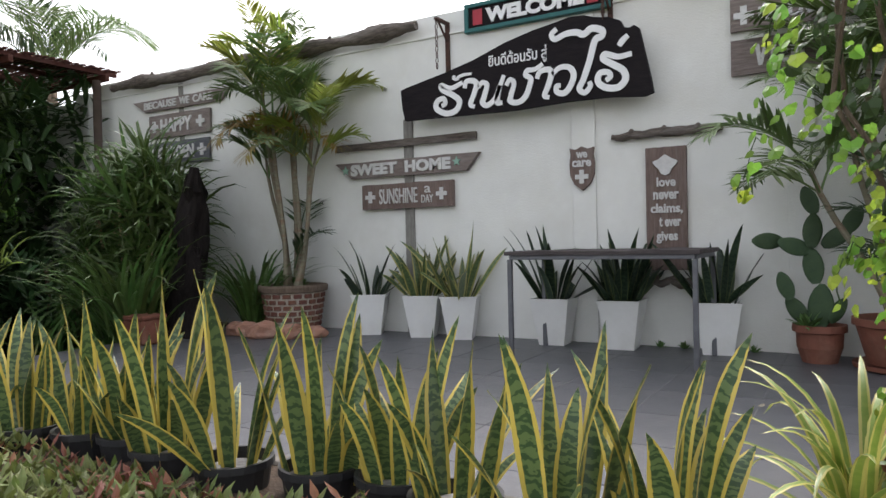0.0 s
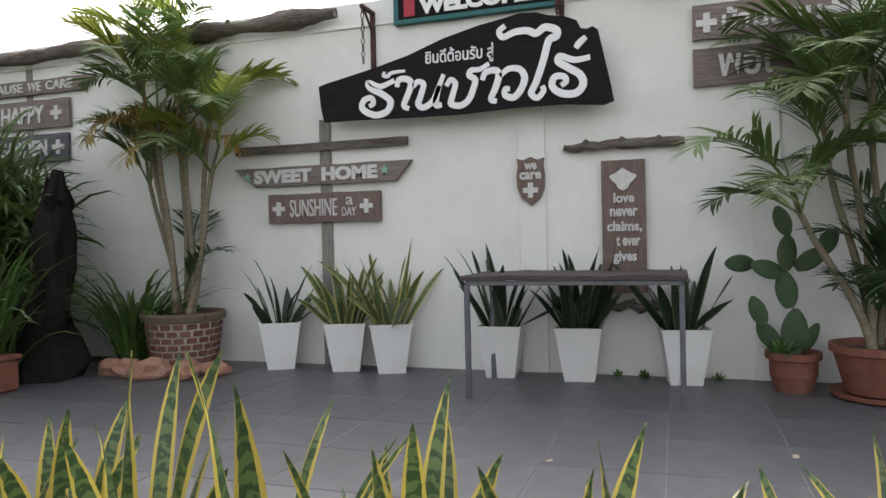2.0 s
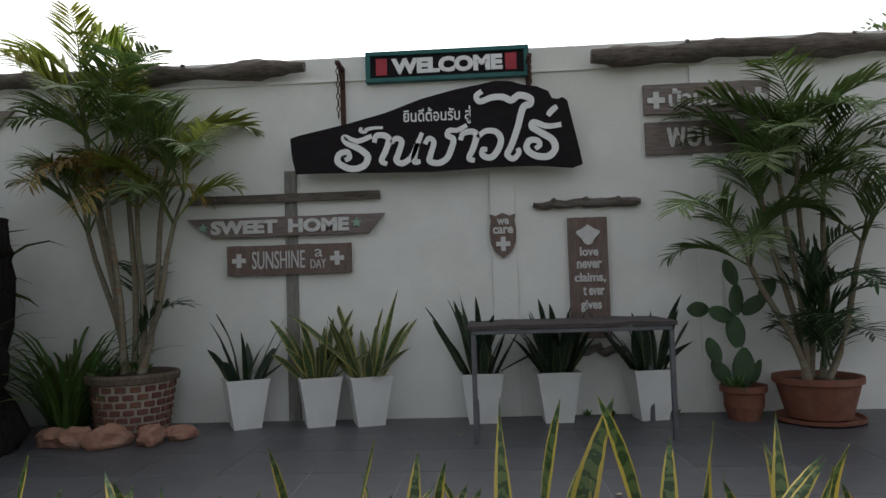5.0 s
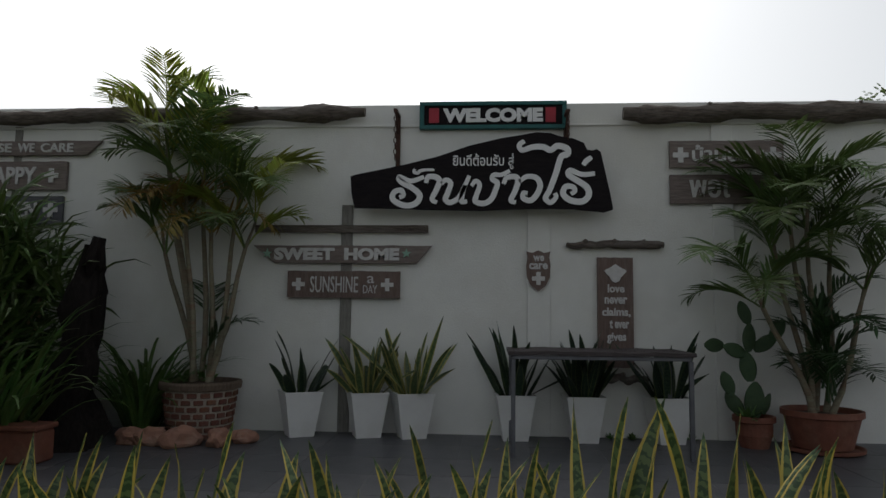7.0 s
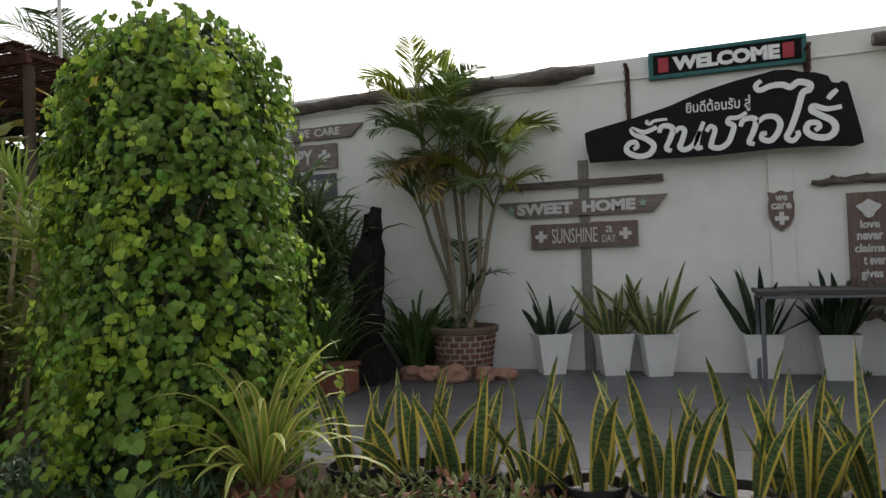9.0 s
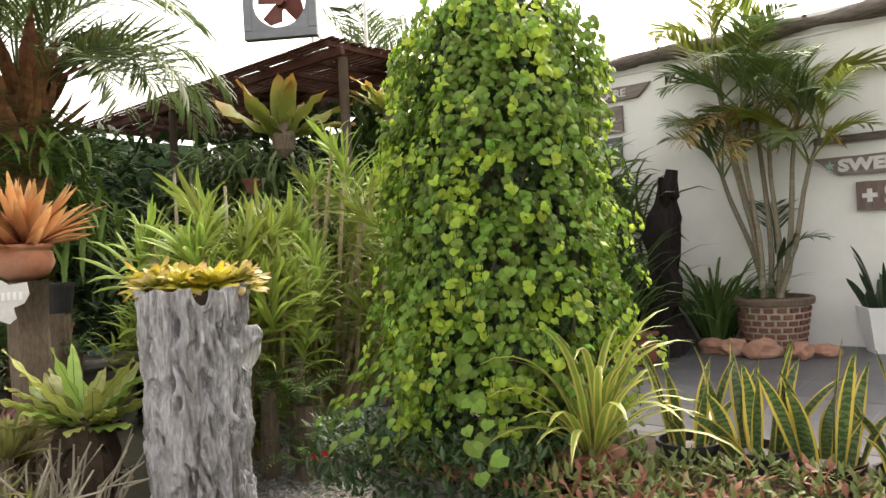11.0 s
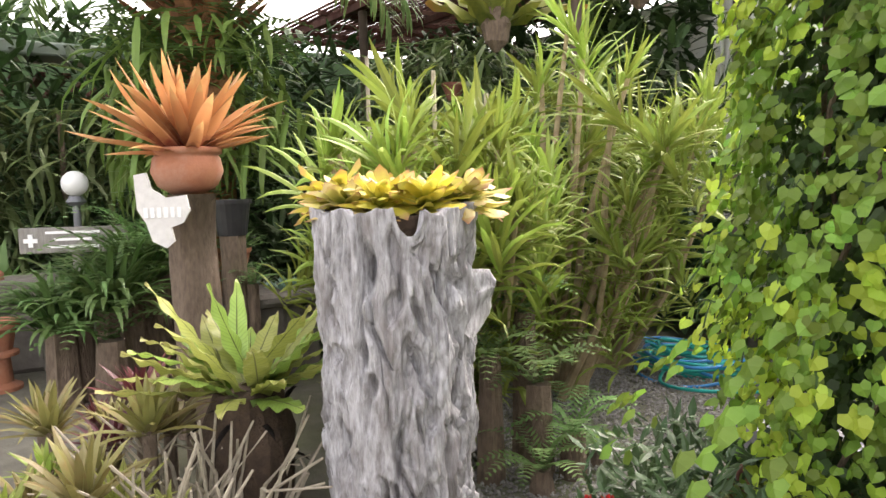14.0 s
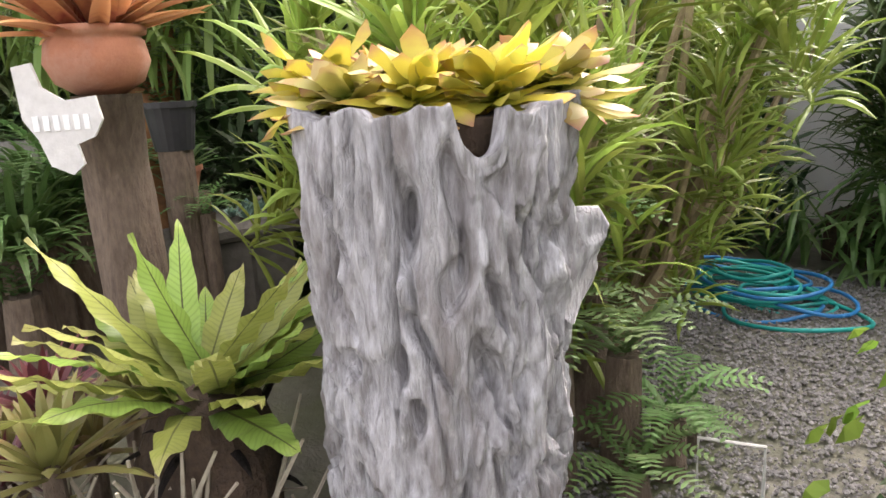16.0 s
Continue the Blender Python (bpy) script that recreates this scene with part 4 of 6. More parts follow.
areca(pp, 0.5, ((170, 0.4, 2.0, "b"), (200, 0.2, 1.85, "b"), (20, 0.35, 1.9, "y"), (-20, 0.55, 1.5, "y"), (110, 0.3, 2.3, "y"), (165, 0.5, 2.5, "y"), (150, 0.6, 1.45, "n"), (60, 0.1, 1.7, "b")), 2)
for i, (x, y, s) in enumerate(((-3.72, 5.42, 0.13), (-3.45, 5.38, 0.14), (-3.15, 5.46, 0.13), (-3.95, 5.45, 0.12), (-2.98, 5.62, 0.1))):
    bm = bmesh.new()
    bmesh.ops.create_icosphere(bm, subdivisions=3, radius=1)
    for v in bm.verts:
        v.co *= 1 + 0.35 * noise.noise(v.co * 1.6 + Vector((i * 7, 0, 0)))
        v.co = Vector((v.co.x * s * 1.2, v.co.y * s * 0.8, max(-0.45 * s, v.co.z * s * 0.75) + 0.45 * s))
    bm.verts.index_update()
    rk = MB().add([v.co[:] for v in bm.verts], [[v.index for v in f.verts] for f in bm.faces])
    bm.free()
    tagged(part("rock", rk, ROCK, None, at=pose(x, y, 0.0, 0, 0, i * 50)), "rough pink rock on the patio by the palm", "rock", "rocks by the palm")

pr = thing("potted_palm", 2.12, 5.86, 0.0, "areca palm in a wide terracotta pot on a saucer", "palm", "areca palms")
part("pot", lathe(MB(), [(0.24, 0.04), (0.31, 0.30), (0.335, 0.31), (0.335, 0.36), (0.31, 0.36), (0.29, 0.30)], 32), DTERRA, pr, smooth=False)
part("saucer", lathe(MB(), [(0.28, 0.0), (0.33, 0.015), (0.335, 0.045), (0.32, 0.045), (0.3, 0.02)], 32), DTERRA, pr)
part("soil", lathe(MB(), [(0.30, 0.31), (0.1, 0.33), (0.01, 0.335)], 16), SOIL, pr)
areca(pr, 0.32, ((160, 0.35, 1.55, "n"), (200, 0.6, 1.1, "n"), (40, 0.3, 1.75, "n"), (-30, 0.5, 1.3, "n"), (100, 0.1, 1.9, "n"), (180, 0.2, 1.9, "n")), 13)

cp = thing("potted_cactus", 1.58, 5.98, 0.0, "prickly pear cactus in a small ribbed terracotta pot", "cactus")
part("pot", lathe(MB(), [(0.12, 0.0), (0.15, 0.1), (0.155, 0.11), (0.16, 0.22), (0.185, 0.23), (0.185, 0.28), (0.165, 0.28), (0.15, 0.22)], 28), DTERRA, cp)
part("soil", lathe(MB(), [(0.16, 0.24), (0.05, 0.255), (0.005, 0.26)], 14), SOIL, cp)


def pad(x, z, s, ang, y=0.0):
    mb = MB()
    n, m = 14, 8
    vs, fs = [], []
    for j in range(m + 1):
        t = j / m
        w = s * 0.27 * math.sin(math.pi * min(0.985, 0.06 + 0.92 * t)) ** 0.6
        for i in range(n):
            a = 2 * math.pi * i / n
            vs.append((w * math.cos(a), 0.16 * w * math.sin(a), t * s))
    fs = [(j * n + i, j * n + (i + 1) % n, (j + 1) * n + (i + 1) % n, (j + 1) * n + i) for j in range(m) for i in range(n)] + [tuple(range(n)), tuple(m * n + i for i in range(n))]
    part("pad", mb.add(vs, fs), CACTUS, cp, smooth=True, at=pose(x, y, z, 0, ang, R(-40, 40)))


for x, z, s, ang in ((0, 0.25, 0.36, 4), (-0.02, 0.58, 0.3, -8), (-0.05, 0.85, 0.28, 4), (-0.02, 1.1, 0.24, -20), (-0.06, 0.82, 0.26, -70), (-0.28, 0.9, 0.26, -88), (0.03, 0.86, 0.26, 55), (0.2, 0.95, 0.24, 30), (-0.1, 0.28, 0.26, -35), (-0.22, 0.46, 0.24, -20), (0.08, 0.3, 0.24, 40)):
    pad(x * 0.85, z, s * 0.92, ang, R(-0.04, 0.04))
for i in range(3):
    part("fern", rosette(MB(), (R(-0.1, 0.1), -0.08, 0.25), 9, 0.2, 0.035, (5, 70), 1.2), FERN, cp)


# ---- shade plants by the charred stump ----
def strap_clump(name, x, y, z, label, category, material, n, L, W, el, droop, spread=0.2, base=True):
    e = thing(name, x, y, z, label, category)
    g = random.Random(int(1000 * (x + 20)))
    for k in range(4):
        mb = MB()
        for i in range(n // 4):
            a, r = g.uniform(0, 360), spread * math.sqrt(g.uniform(0, 1))
            blade(mb, (r * math.cos(radians(a)), r * math.sin(radians(a)), g.uniform(0, 0.1)), a + g.uniform(-40, 40), g.uniform(*el), L * g.uniform(0.6, 1.1), W, droop * g.uniform(0.6, 1.3), 7, 0.3, STRAP)
        part("leaf_tuft", mb, material, e)
    return e


strap_clump("strap_leaf_clump", -4.75, 4.75, 0.0, "dark strap-leaf clump in front of the charred stump", "shrub", STRAP_D, 120, 1.35, 0.045, (50, 85), 1.8, 0.3)
strap_clump("strap_leaf_clump", -4.05, 5.85, 0.0, "dark arching leaves between charred stump and brick pot", "shrub", STRAP_D, 110, 1.15, 0.04, (55, 85), 1.9, 0.15)

cs = thing("charred_stump", -4.4, 5.2, 0.0, "tall blackened tree stump standing on the patio", "stump")
pts = [(0.02 * k, 0.0, 1.72 * k / 9) for k in range(10)]
part("trunk", tube(MB(), pts, [0.26, 0.23, 0.20, 0.18, 0.165, 0.155, 0.14, 0.13, 0.11, 0.06], 22, 1.1, 2), CHAR, cs, smooth=True)
part("spur", tube(MB(), [(0.1, -0.05, 1.2), (0.24, -0.08, 1.55), (0.29, -0.08, 1.78)], [0.1, 0.08, 0.05], 11, 1.0), CHAR, cs)
tr = thing("terracotta_planter", -4.35, 4.62, 0.0, "square terracotta planter by the charred stump", "planter")
part("body", box(MB(), -0.17, 0.17, -0.13, 0.13, 0.0, 0.25, 0.02), DTERRA, tr)
part("rim", box(MB(), -0.185, 0.185, -0.145, 0.145, 0.25, 0.29, 0.01), DTERRA, tr)


# ---- vine columns ----
def heart(mb, p, n, s, roll):
    """A heart-shaped leaf folded along its midrib, its tip hanging."""
    n = n.normalized()
    a = n.cross(Vector((0, 0, 1)))
    a = a.normalized() if a.length > 1e-3 else Vector((1, 0, 0))
    up = a.cross(n)
    ca, sa = math.cos(roll), math.sin(roll)
    u, w = a * ca + up * sa, up * ca - a * sa
    o = ((0, 0.2, 0.0), (0.3, 0.36, 0.14), (0.5, 0.08, 0.24), (0.36, -0.26, 0.16), (0, -0.58, 0.16), (-0.36, -0.26, 0.16), (-0.5, 0.08, 0.24), (-0.3, 0.36, 0.14), (0, -0.1, -0.03))
    vs = [p + (u * x + w * z + n * (-y)) * s for x, z, y in o]
    mb.add(vs, [(0, 8, 2, 1), (8, 4, 3, 2), (0, 7, 6, 8), (8, 6, 5, 4)])


hm = MB()
heart(hm, Vector((0, 0, 0)), Vector((0, 0, 1)), 1.0, 0)
HEART = hm.mesh("leaf", VINE)


def vine(x, y, z0, H, rfun, count, label, seed, trunk=False, singles=280):
    e = thing("vine_column", x, y, z0, label, "climbing vine", "vine columns")
    g = random.Random(seed)
    outer, inner, young = MB(), MB(), MB()

    def leaf_at(p, a, s, mb):
        nrm = Vector((math.cos(a) + g.uniform(-0.8, 0.8), math.sin(a) + g.uniform(-0.8, 0.8), g.uniform(-0.15, 0.9)))
        heart(mb, p, nrm, s, g.uniform(-0.9, 0.9))

    for k in range(count):
        t = g.uniform(0, 1) ** 0.9
        a = g.uniform(0, 2 * math.pi)
        lump = 1 + 0.38 * noise.noise(Vector((2.6 * math.cos(a), 2.6 * math.sin(a), t * 3.0 + seed)))
        # deep leaves go to the mesh whose colour carries the shade
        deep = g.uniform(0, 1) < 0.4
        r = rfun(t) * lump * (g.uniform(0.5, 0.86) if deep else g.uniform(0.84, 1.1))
        p = Vector((r * math.cos(a), r * math.sin(a), t * H + g.uniform(-0.05, 0.05)))
        if noise.noise(p * 5.5 + Vector((seed, 0, 0))) < -0.28 and not deep:
            continue
        s = g.uniform(0.032, 0.063)
        if singles > 0 and not deep and k % 14 == 0 and p.y < 0.2:
            singles -= 1
            nrm = Vector((math.cos(a) + g.uniform(-0.7, 0.7), math.sin(a) + g.uniform(-0.7, 0.7), g.uniform(-0.1, 0.9)))
            q = nrm.normalized().to_track_quat("Z", "Y").to_matrix().to_4x4()
            part("leaf", HEART, None, e, at=Matrix.Translation(p) @ q @ pose(0, 0, 0, 0, 0, g.uniform(-50, 50)) @ Matrix.Scale(s * 0.95, 4))
        else:
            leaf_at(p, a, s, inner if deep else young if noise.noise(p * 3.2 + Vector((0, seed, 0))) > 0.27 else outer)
    # hanging runners with leaves on both sides, their tips young and pale
    for k in range(count // 70):
        t, a = g.uniform(0.12, 1.0), g.uniform(0, 2 * math.pi)
        r = rfun(min(t, 0.96)) * g.uniform(1.0, 1.12)
        p = Vector((r * math.cos(a), r * math.sin(a), t * H))
        out = g.uniform(0.006, 0.03)
        steps = g.randint(5, 12)
        line = []
        for j in range(steps):
            p = p + Vector((math.cos(a) * out * (1 - 0.12 * j) + g.uniform(-0.012, 0.012), math.sin(a) * out * (1 - 0.12 * j) + g.uniform(-0.012, 0.012), g.uniform(-0.05, 0.012) if j > 1 else 0.02))
            if p.z < 0.02:
                break
            line.append(p.copy())
            leaf_at(p + Vector((g.uniform(-0.03, 0.03), g.uniform(-0.03, 0.03), 0)), a, g.uniform(0.032, 0.062), young if j > steps * 0.5 else outer)
        if len(line) > 2:
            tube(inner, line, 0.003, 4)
    tagged(part("foliage", outer, VINE, e), kind="stuff")
    tagged(part("young_foliage", young, VINE_Y, e, "pale yellow-green young leaves"), kind="stuff")
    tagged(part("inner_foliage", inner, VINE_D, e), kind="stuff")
    for i in range(9):
        a = i * 0.7
        pts = [(rfun(k / 10) * 0.72 * math.cos(a + 0.25 * k), rfun(k / 10) * 0.72 * math.sin(a + 0.25 * k), H * k / 10) for k in range(11)]
        part("vine_stem", tube(MB(), pts, 0.009, 5), BARK, e)
    part("support", tube(MB(), [(0, 0, 0), (0.02, 0, H * 0.5), (0, 0, H * 0.97)], [0.13, 0.12, 0.08] if not trunk else [0.06, 0.05, 0.04], 10, 0.3), BARK, e)
    return e


v1 = vine(-3.62, 1.68, 0.12, 2.36, lambda t: (0.63 - 0.19 * t) * (1 if t < 0.82 else math.sqrt(max(0.02, 1 - ((t - 0.82) / 0.2) ** 2))), 17000, "tall green heart-leaved vine covering a post", 3)
# trailing runners at the foot
run = MB()
g = random.Random(5)
for i in range(9):
    a = g.uniform(2.6, 5.2)
    for k in range(9):
        r = 0.6 + 0.055 * k + g.uniform(-0.03, 0.03)
        heart(run, Vector((r * math.cos(a + 0.03 * k), r * math.sin(a + 0.03 * k), 0.55 - 0.05 * k + g.uniform(-0.05, 0.1))), Vector((math.cos(a), math.sin(a), 0.8)), g.uniform(0.05, 0.09), g.uniform(-0.9, 0.9))
tagged(part("trailing_runner", run, VINE, v1), kind="stuff")
v2 = vine(2.12, 2.62, 0.0, 2.75, lambda t: 0.22 + 0.27 * math.sin(math.pi * min(1, 0.12 + 0.85 * t)) ** 0.8 if t > 0.45 else 0.08 + 0.5 * t, 2400, "tall loose vine climbing a bare twisted trunk", 9, True, 120)
part("trunk", tube(MB(), [(-0.1, -0.1, 0.0), (-0.08, -0.14, 0.6), (-0.14, -0.12, 1.2), (-0.06, -0.1, 1.8), (-0.04, 0, 2.5)], [0.05, 0.045, 0.04, 0.04, 0.03], 10, 0.3), BARK, v2, smooth=True)
vp = thing("vine_planter", 2.25, 2.75, 0.0, "low terracotta planter at the foot of the vine", "planter")
part("body", lathe(MB(), [(0.3, 0.0), (0.36, 0.22), (0.39, 0.23), (0.39, 0.28), (0.35, 0.28), (0.34, 0.2)], 28), DTERRA, vp)
part("soil", lathe(MB(), [(0.345, 0.22), (0.01, 0.25)], 16), SOIL, vp)
part("fern", rosette(MB(), (-0.15, -0.15, 0.24), 24, 0.35, 0.05, (5, 80), 1.4), FERN, vp)


def spider(x, y, z, L, n, label):
    e = thing("spider_plant", x, y, z - 0.08, label, "spider plant", "spider plants")
    for i in range(n):
        t = i / n
        part("leaf", blade(MB(), (0.03 * math.cos(i), 0.03 * math.sin(i), 0), i * 137.5, 35 + 50 * t + R(-8, 8), L * R(0.7, 1.1), R(0.032, 0.046), R(1.3, 2.2), 9, 0.35, STRAP), SPIDER, e, smooth=True)
    part("pot", lathe(MB(), [(0.1, -0.16), (0.135, -0.02), (0.145, -0.02), (0.145, 0.02), (0.12, 0.02)], 18), DTERRA, e)


spider(-2.98, 1.42, 0.28, 0.78, 46, "arching spider plant with cream-edged leaves under the vine")
spider(1.83, 2.55, 0.12, 0.66, 34, "arching spider plant with cream-edged leaves on the patio edge")

# low copper-leaved ground cover in front of the snake plants
hedge = thing("ground_cover", -1.0, 1.3, 0.12, "low copper and green ground cover in the bed", "ground cover", kind="stuff")
for name, material, cnt, pick in (("green_leaves", GROUNDCOVER, 5200, 0), ("red_leaves", REDLEAF, 2300, 1)):
    mb = MB()
    g = random.Random(30 + pick)
    k = 0
    while k < cnt:
        x, y = g.uniform(-3.0, 2.6), g.uniform(-0.42, 0.34)
        h = noise.noise(Vector((x * 1.2, y * 1.2, 4 + pick * 7)))
        k += 1
        if (h < -0.15 and pick) or (h < -0.45):
            continue
        hh = 0.10 + 0.09 * noise.noise(Vector((x * 2.2, y * 2.2, 1))) - 0.12 * max(0, y - 0.15)
        blade(mb, (x, y, g.uniform(0.2, 1.0) * max(0.03, hh)), g.uniform(0, 360), g.uniform(5, 75), g.uniform(0.045, 0.085), g.uniform(0.02, 0.03), 0.8, 2, 0.3, LANCE)
    tagged(part(name, mb, material, hedge), kind="stuff")
lo = MB()
g = random.Random(77)
for k in range(2600):
    x, y = g.uniform(-4.35, -3.0), g.uniform(0.85, 1.35)
    blade(lo, (x, y, g.uniform(-0.05, 0.3)), g.uniform(0, 360), g.uniform(5, 75), g.uniform(0.05, 0.09), g.uniform(0.022, 0.032), 0.8, 2, 0.3, LANCE)
ix = thing("ixora_shrub", -3.7, 1.1, G, "low dark-leaved shrub with red flowers below the vine", "shrub")
tagged(part("foliage", MB().add([(a + 3.7, b - 1.1, c - G) for a, b, c in lo.v], lo.f, lo.uv), FROND_D, ix), kind="stuff")
for x, y, z in ((-0.62, -0.22, 0.46), (-0.55, -0.2, 0.48), (-0.66, -0.18, 0.42)):
    part("flower", rosette(MB(), (x, y, z), 16, 0.035, 0.014, (0, 90), 0.4, LANCE, 2), FLOWER, ix)

# ---- silver-grey stump with bromeliads ----
st = thing("tree_stump", -5.2, 0.75, G, "silver-grey weathered tree stump topped with bromeliads", "stump")
face = math.atan2(-0.53 - 0.75, -3.1 + 5.2)
mb, n, m, HT = MB(), 400, 220, 1.355
g = random.Random(41)
# eroded pits: angle, height, half width, half height, depth, slant; and long drying splits
PITS = [(g.uniform(-math.pi, math.pi), g.uniform(0.02, HT - 0.14), g.uniform(0.03, 0.09), g.uniform(0.03, 0.10), g.uniform(0.014, 0.044), g.uniform(-1.6, 0.9)) for _ in range(330)]
SPLITS = [(g.uniform(-math.pi, math.pi), g.uniform(0.1, HT), g.uniform(0.018, 0.035), g.uniform(0.12, 0.4), g.uniform(0.012, 0.03), g.uniform(-0.7, 0.5)) for _ in range(60)]
vs, fs = [], []
for j in range(m + 1):
    z = HT * j / m
    near = [q for q in PITS + SPLITS if abs(z - q[1]) < 1.5 * q[3]]
    for i in range(n):
        a = 2 * math.pi * i / n
        c, s = math.cos(a), math.sin(a)
        r = 0.285 + 0.04 * z / HT + 0.016 * math.cos(2 * a + 1) + 0.02 * math.exp(-z * 6)
        bend = 1.3 * noise.noise(Vector((c * 1.8, s * 1.8, z * 3.0)))
        flute = noise.noise(Vector((c * 3.6 + bend, s * 3.6 + bend, z * 1.3)))
        ridge = 1 - abs(noise.noise(Vector((c * 7 + bend, s * 7 - bend, z * 3.0)))) * 2.4
        fine = noise.noise(Vector((c * 24 + 3 * bend, s * 24, z * 6.0)))
        rough = noise.noise(Vector((c * 20, s * 20, z * 30)))
        r += 0.026 * flute + 0.016 * ridge + 0.009 * fine + 0.005 * rough
        for pa, pz, pw, ph, pd, sl in near:
            dz = (z - pz) / ph
            da = ((a - pa - sl * (z - pz) + math.pi) % (2 * math.pi) - math.pi) / (pw * (1 + 0.35 * dz))
            if abs(da) < 1.5:
                r -= pd * math.exp(-((da * da + dz * dz) ** 3))
        d = (a - face + math.pi) % (2 * math.pi) - math.pi
        zz = z
        if j > m - 28:
            k = (j - m + 28) / 28
            zz = z - math.sqrt(max(0, 1 - ((d - 0.16) / 0.15) ** 2)) * 0.085 * k + 0.03 * noise.noise(Vector((c * 3, s * 3, 8))) * k + 0.014 * noise.noise(Vector((c * 14, s * 14, 8))) * k
        vs.append((r * c, r * s, zz))
fs = [(j * n + i, j * n + (i + 1) % n, (j + 1) * n + (i + 1) % n, (j + 1) * n + i) for j in range(m) for i in range(n)]
top = len(vs)
for i in range(n):
    x, y, z = vs[m * n + i]
    vs.append((x * 0.84, y * 0.84, z - 0.008))
fs += [(m * n + i, m * n + (i + 1) % n, top + (i + 1) % n, top + i) for i in range(n)]
part("trunk", mb.add(vs, fs), GREYSTUMP, st, smooth=True)
part("hollow", lathe(MB(), [(0.27, HT - 0.02), (0.25, HT - 0.11), (0.01, HT - 0.12)], 24), SOIL, st, "dark hollow filled with soil")
ka = face + 1.35
part("knot", tube(MB(), [(q * math.cos(ka), q * math.sin(ka), h) for q, h in ((0.22, 0.96), (0.29, 1.02), (0.33, 1.05), (0.365, 1.055), (0.385, 1.05))], [0.13, 0.095, 0.075, 0.055, 0.02], 28, 0.6), GREYSTUMP, st, smooth=True)
for x, y, mtl, s in ((-0.02, -0.2, FADED, 0.9), (0.2, 0.02, YELLOW, 1.0), (-0.17, -0.17, YELLOW, 1.15), (0.02, -0.03, FADED, 1.05), (0.19, 0.2, FADED, 1.0), (-0.2, 0.06, YELLOW, 1.05), (-0.05, 0.2, YELLOW, 1.0), (0.12, -0.13, YELLOW, 0.85), (0.06, 0.3, FADED, 0.85)):
    b = thing("bromeliad", -5.2 + x, 0.75 + y, G + HT - 0.02, "yellow bromeliad rosette growing in the stump top" if mtl is YELLOW else "faded tan bromeliad rosette growing in the stump top", "bromeliad", "bromeliads in the stump")
    for k in range(36):
        t = k / 36
        part("leaf", blade(MB(), (0, 0, 0.02 + 0.05 * t), k * 137.5 + R(-12, 12), -4 + 60 * t + R(-9, 9), s * R(0.14, 0.23) * (1 - 0.3 * t), s * R(0.046, 0.066), R(0.0, 1.5), 7, 0.4, BLUNT, R(-0.5, 0.5), 0.1), mtl, b, smooth=True)


# ---- terracotta pot with the orange bromeliad, on a trunk ----
tp = thing("trunk_post", -7.1, 0.5, G, "rough brown tree trunk used as a pot stand", "post")
part("trunk", tube(MB(), [(0, 0, 0), (0.02, 0, 0.5), (0, 0, 1.0), (0, 0, 1.42)], [0.19, 0.15, 0.135, 0.14], 14, 0.35, 5), BARK, tp, smooth=True)
op = thing("potted_bromeliad", -7.13, 0.5, G + 1.42, "large orange bromeliad in a round terracotta pot", "bromeliad")
part("pot", lathe(MB(), [(0.09, 0.0), (0.17, 0.05), (0.205, 0.13), (0.19, 0.21), (0.175, 0.225), (0.20, 0.235), (0.205, 0.265), (0.185, 0.27), (0.165, 0.23)], 32), TERRA, op, smooth=True)
part("soil", lathe(MB(), [(0.175, 0.24), (0.01, 0.25)], 16), SOIL, op)
for k in range(76):
    t = k / 76
    part("leaf", blade(MB(), (0.04 * math.cos(k), 0.04 * math.sin(k), 0.24), k * 137.5 + R(-10, 10), 8 + 74 * t + R(-8, 8), R(0.5, 0.74) * (1 - 0.2 * t), R(0.068, 0.088), R(-0.2, 0.7), 9, 0.5, STRAP, R(-0.5, 0.5)), ORANGE, op, smooth=True)
bs = thing("broken_sign", -6.86, 0.27, 0.82, "broken white painted sign hung on the trunk", "sign", rz=62)
o = [(-0.17, 0.42), (-0.08, 0.44), (-0.05, 0.30), (0.05, 0.22), (0.2, 0.24), (0.22, 0.1), (0.17, 0.0), (0.08, -0.04), (0.1, -0.16), (0.04, -0.22), (-0.06, -0.16), (-0.1, 0.0), (-0.16, 0.12)]
o = [(x * 0.72, 0.1 + z * 0.62) for x, z in o]
part("board", prism(MB(), o[::-1], -0.012, 0.012), LETTER, bs)
for k in range(6):
    part("writing_bar", box(MB(), -0.08 + k * 0.035, -0.06 + k * 0.035, -0.018, -0.012, 0.13, 0.185), WHITEL, bs)

# ---- bird's nest fern, dry canes and ground bromeliads ----
nf = thing("nest_fern", -5.85, 0.36, G, "yellow-green bird's nest fern on a dark root ball", "fern")
part("root_ball", lathe(MB(), [(0.14, 0.0), (0.2, 0.14), (0.21, 0.36), (0.14, 0.56), (0.02, 0.6)], 20, wob=0.12), SOIL, nf)
for k in range(34):
    t = k / 34
    part("frond", blade(MB(), (0.05 * math.cos(k), 0.05 * math.sin(k), 0.54), k * 137.5 + R(-10, 10), 10 + 48 * t + R(-8, 8), R(0.48, 0.68), R(0.09, 0.125), R(-0.15, 0.6), 26, 0.22, LANCE, R(-0.5, 0.5), 0.1, R(22, 38)), NEST if k % 3 else NEST_G, nf, smooth=True)
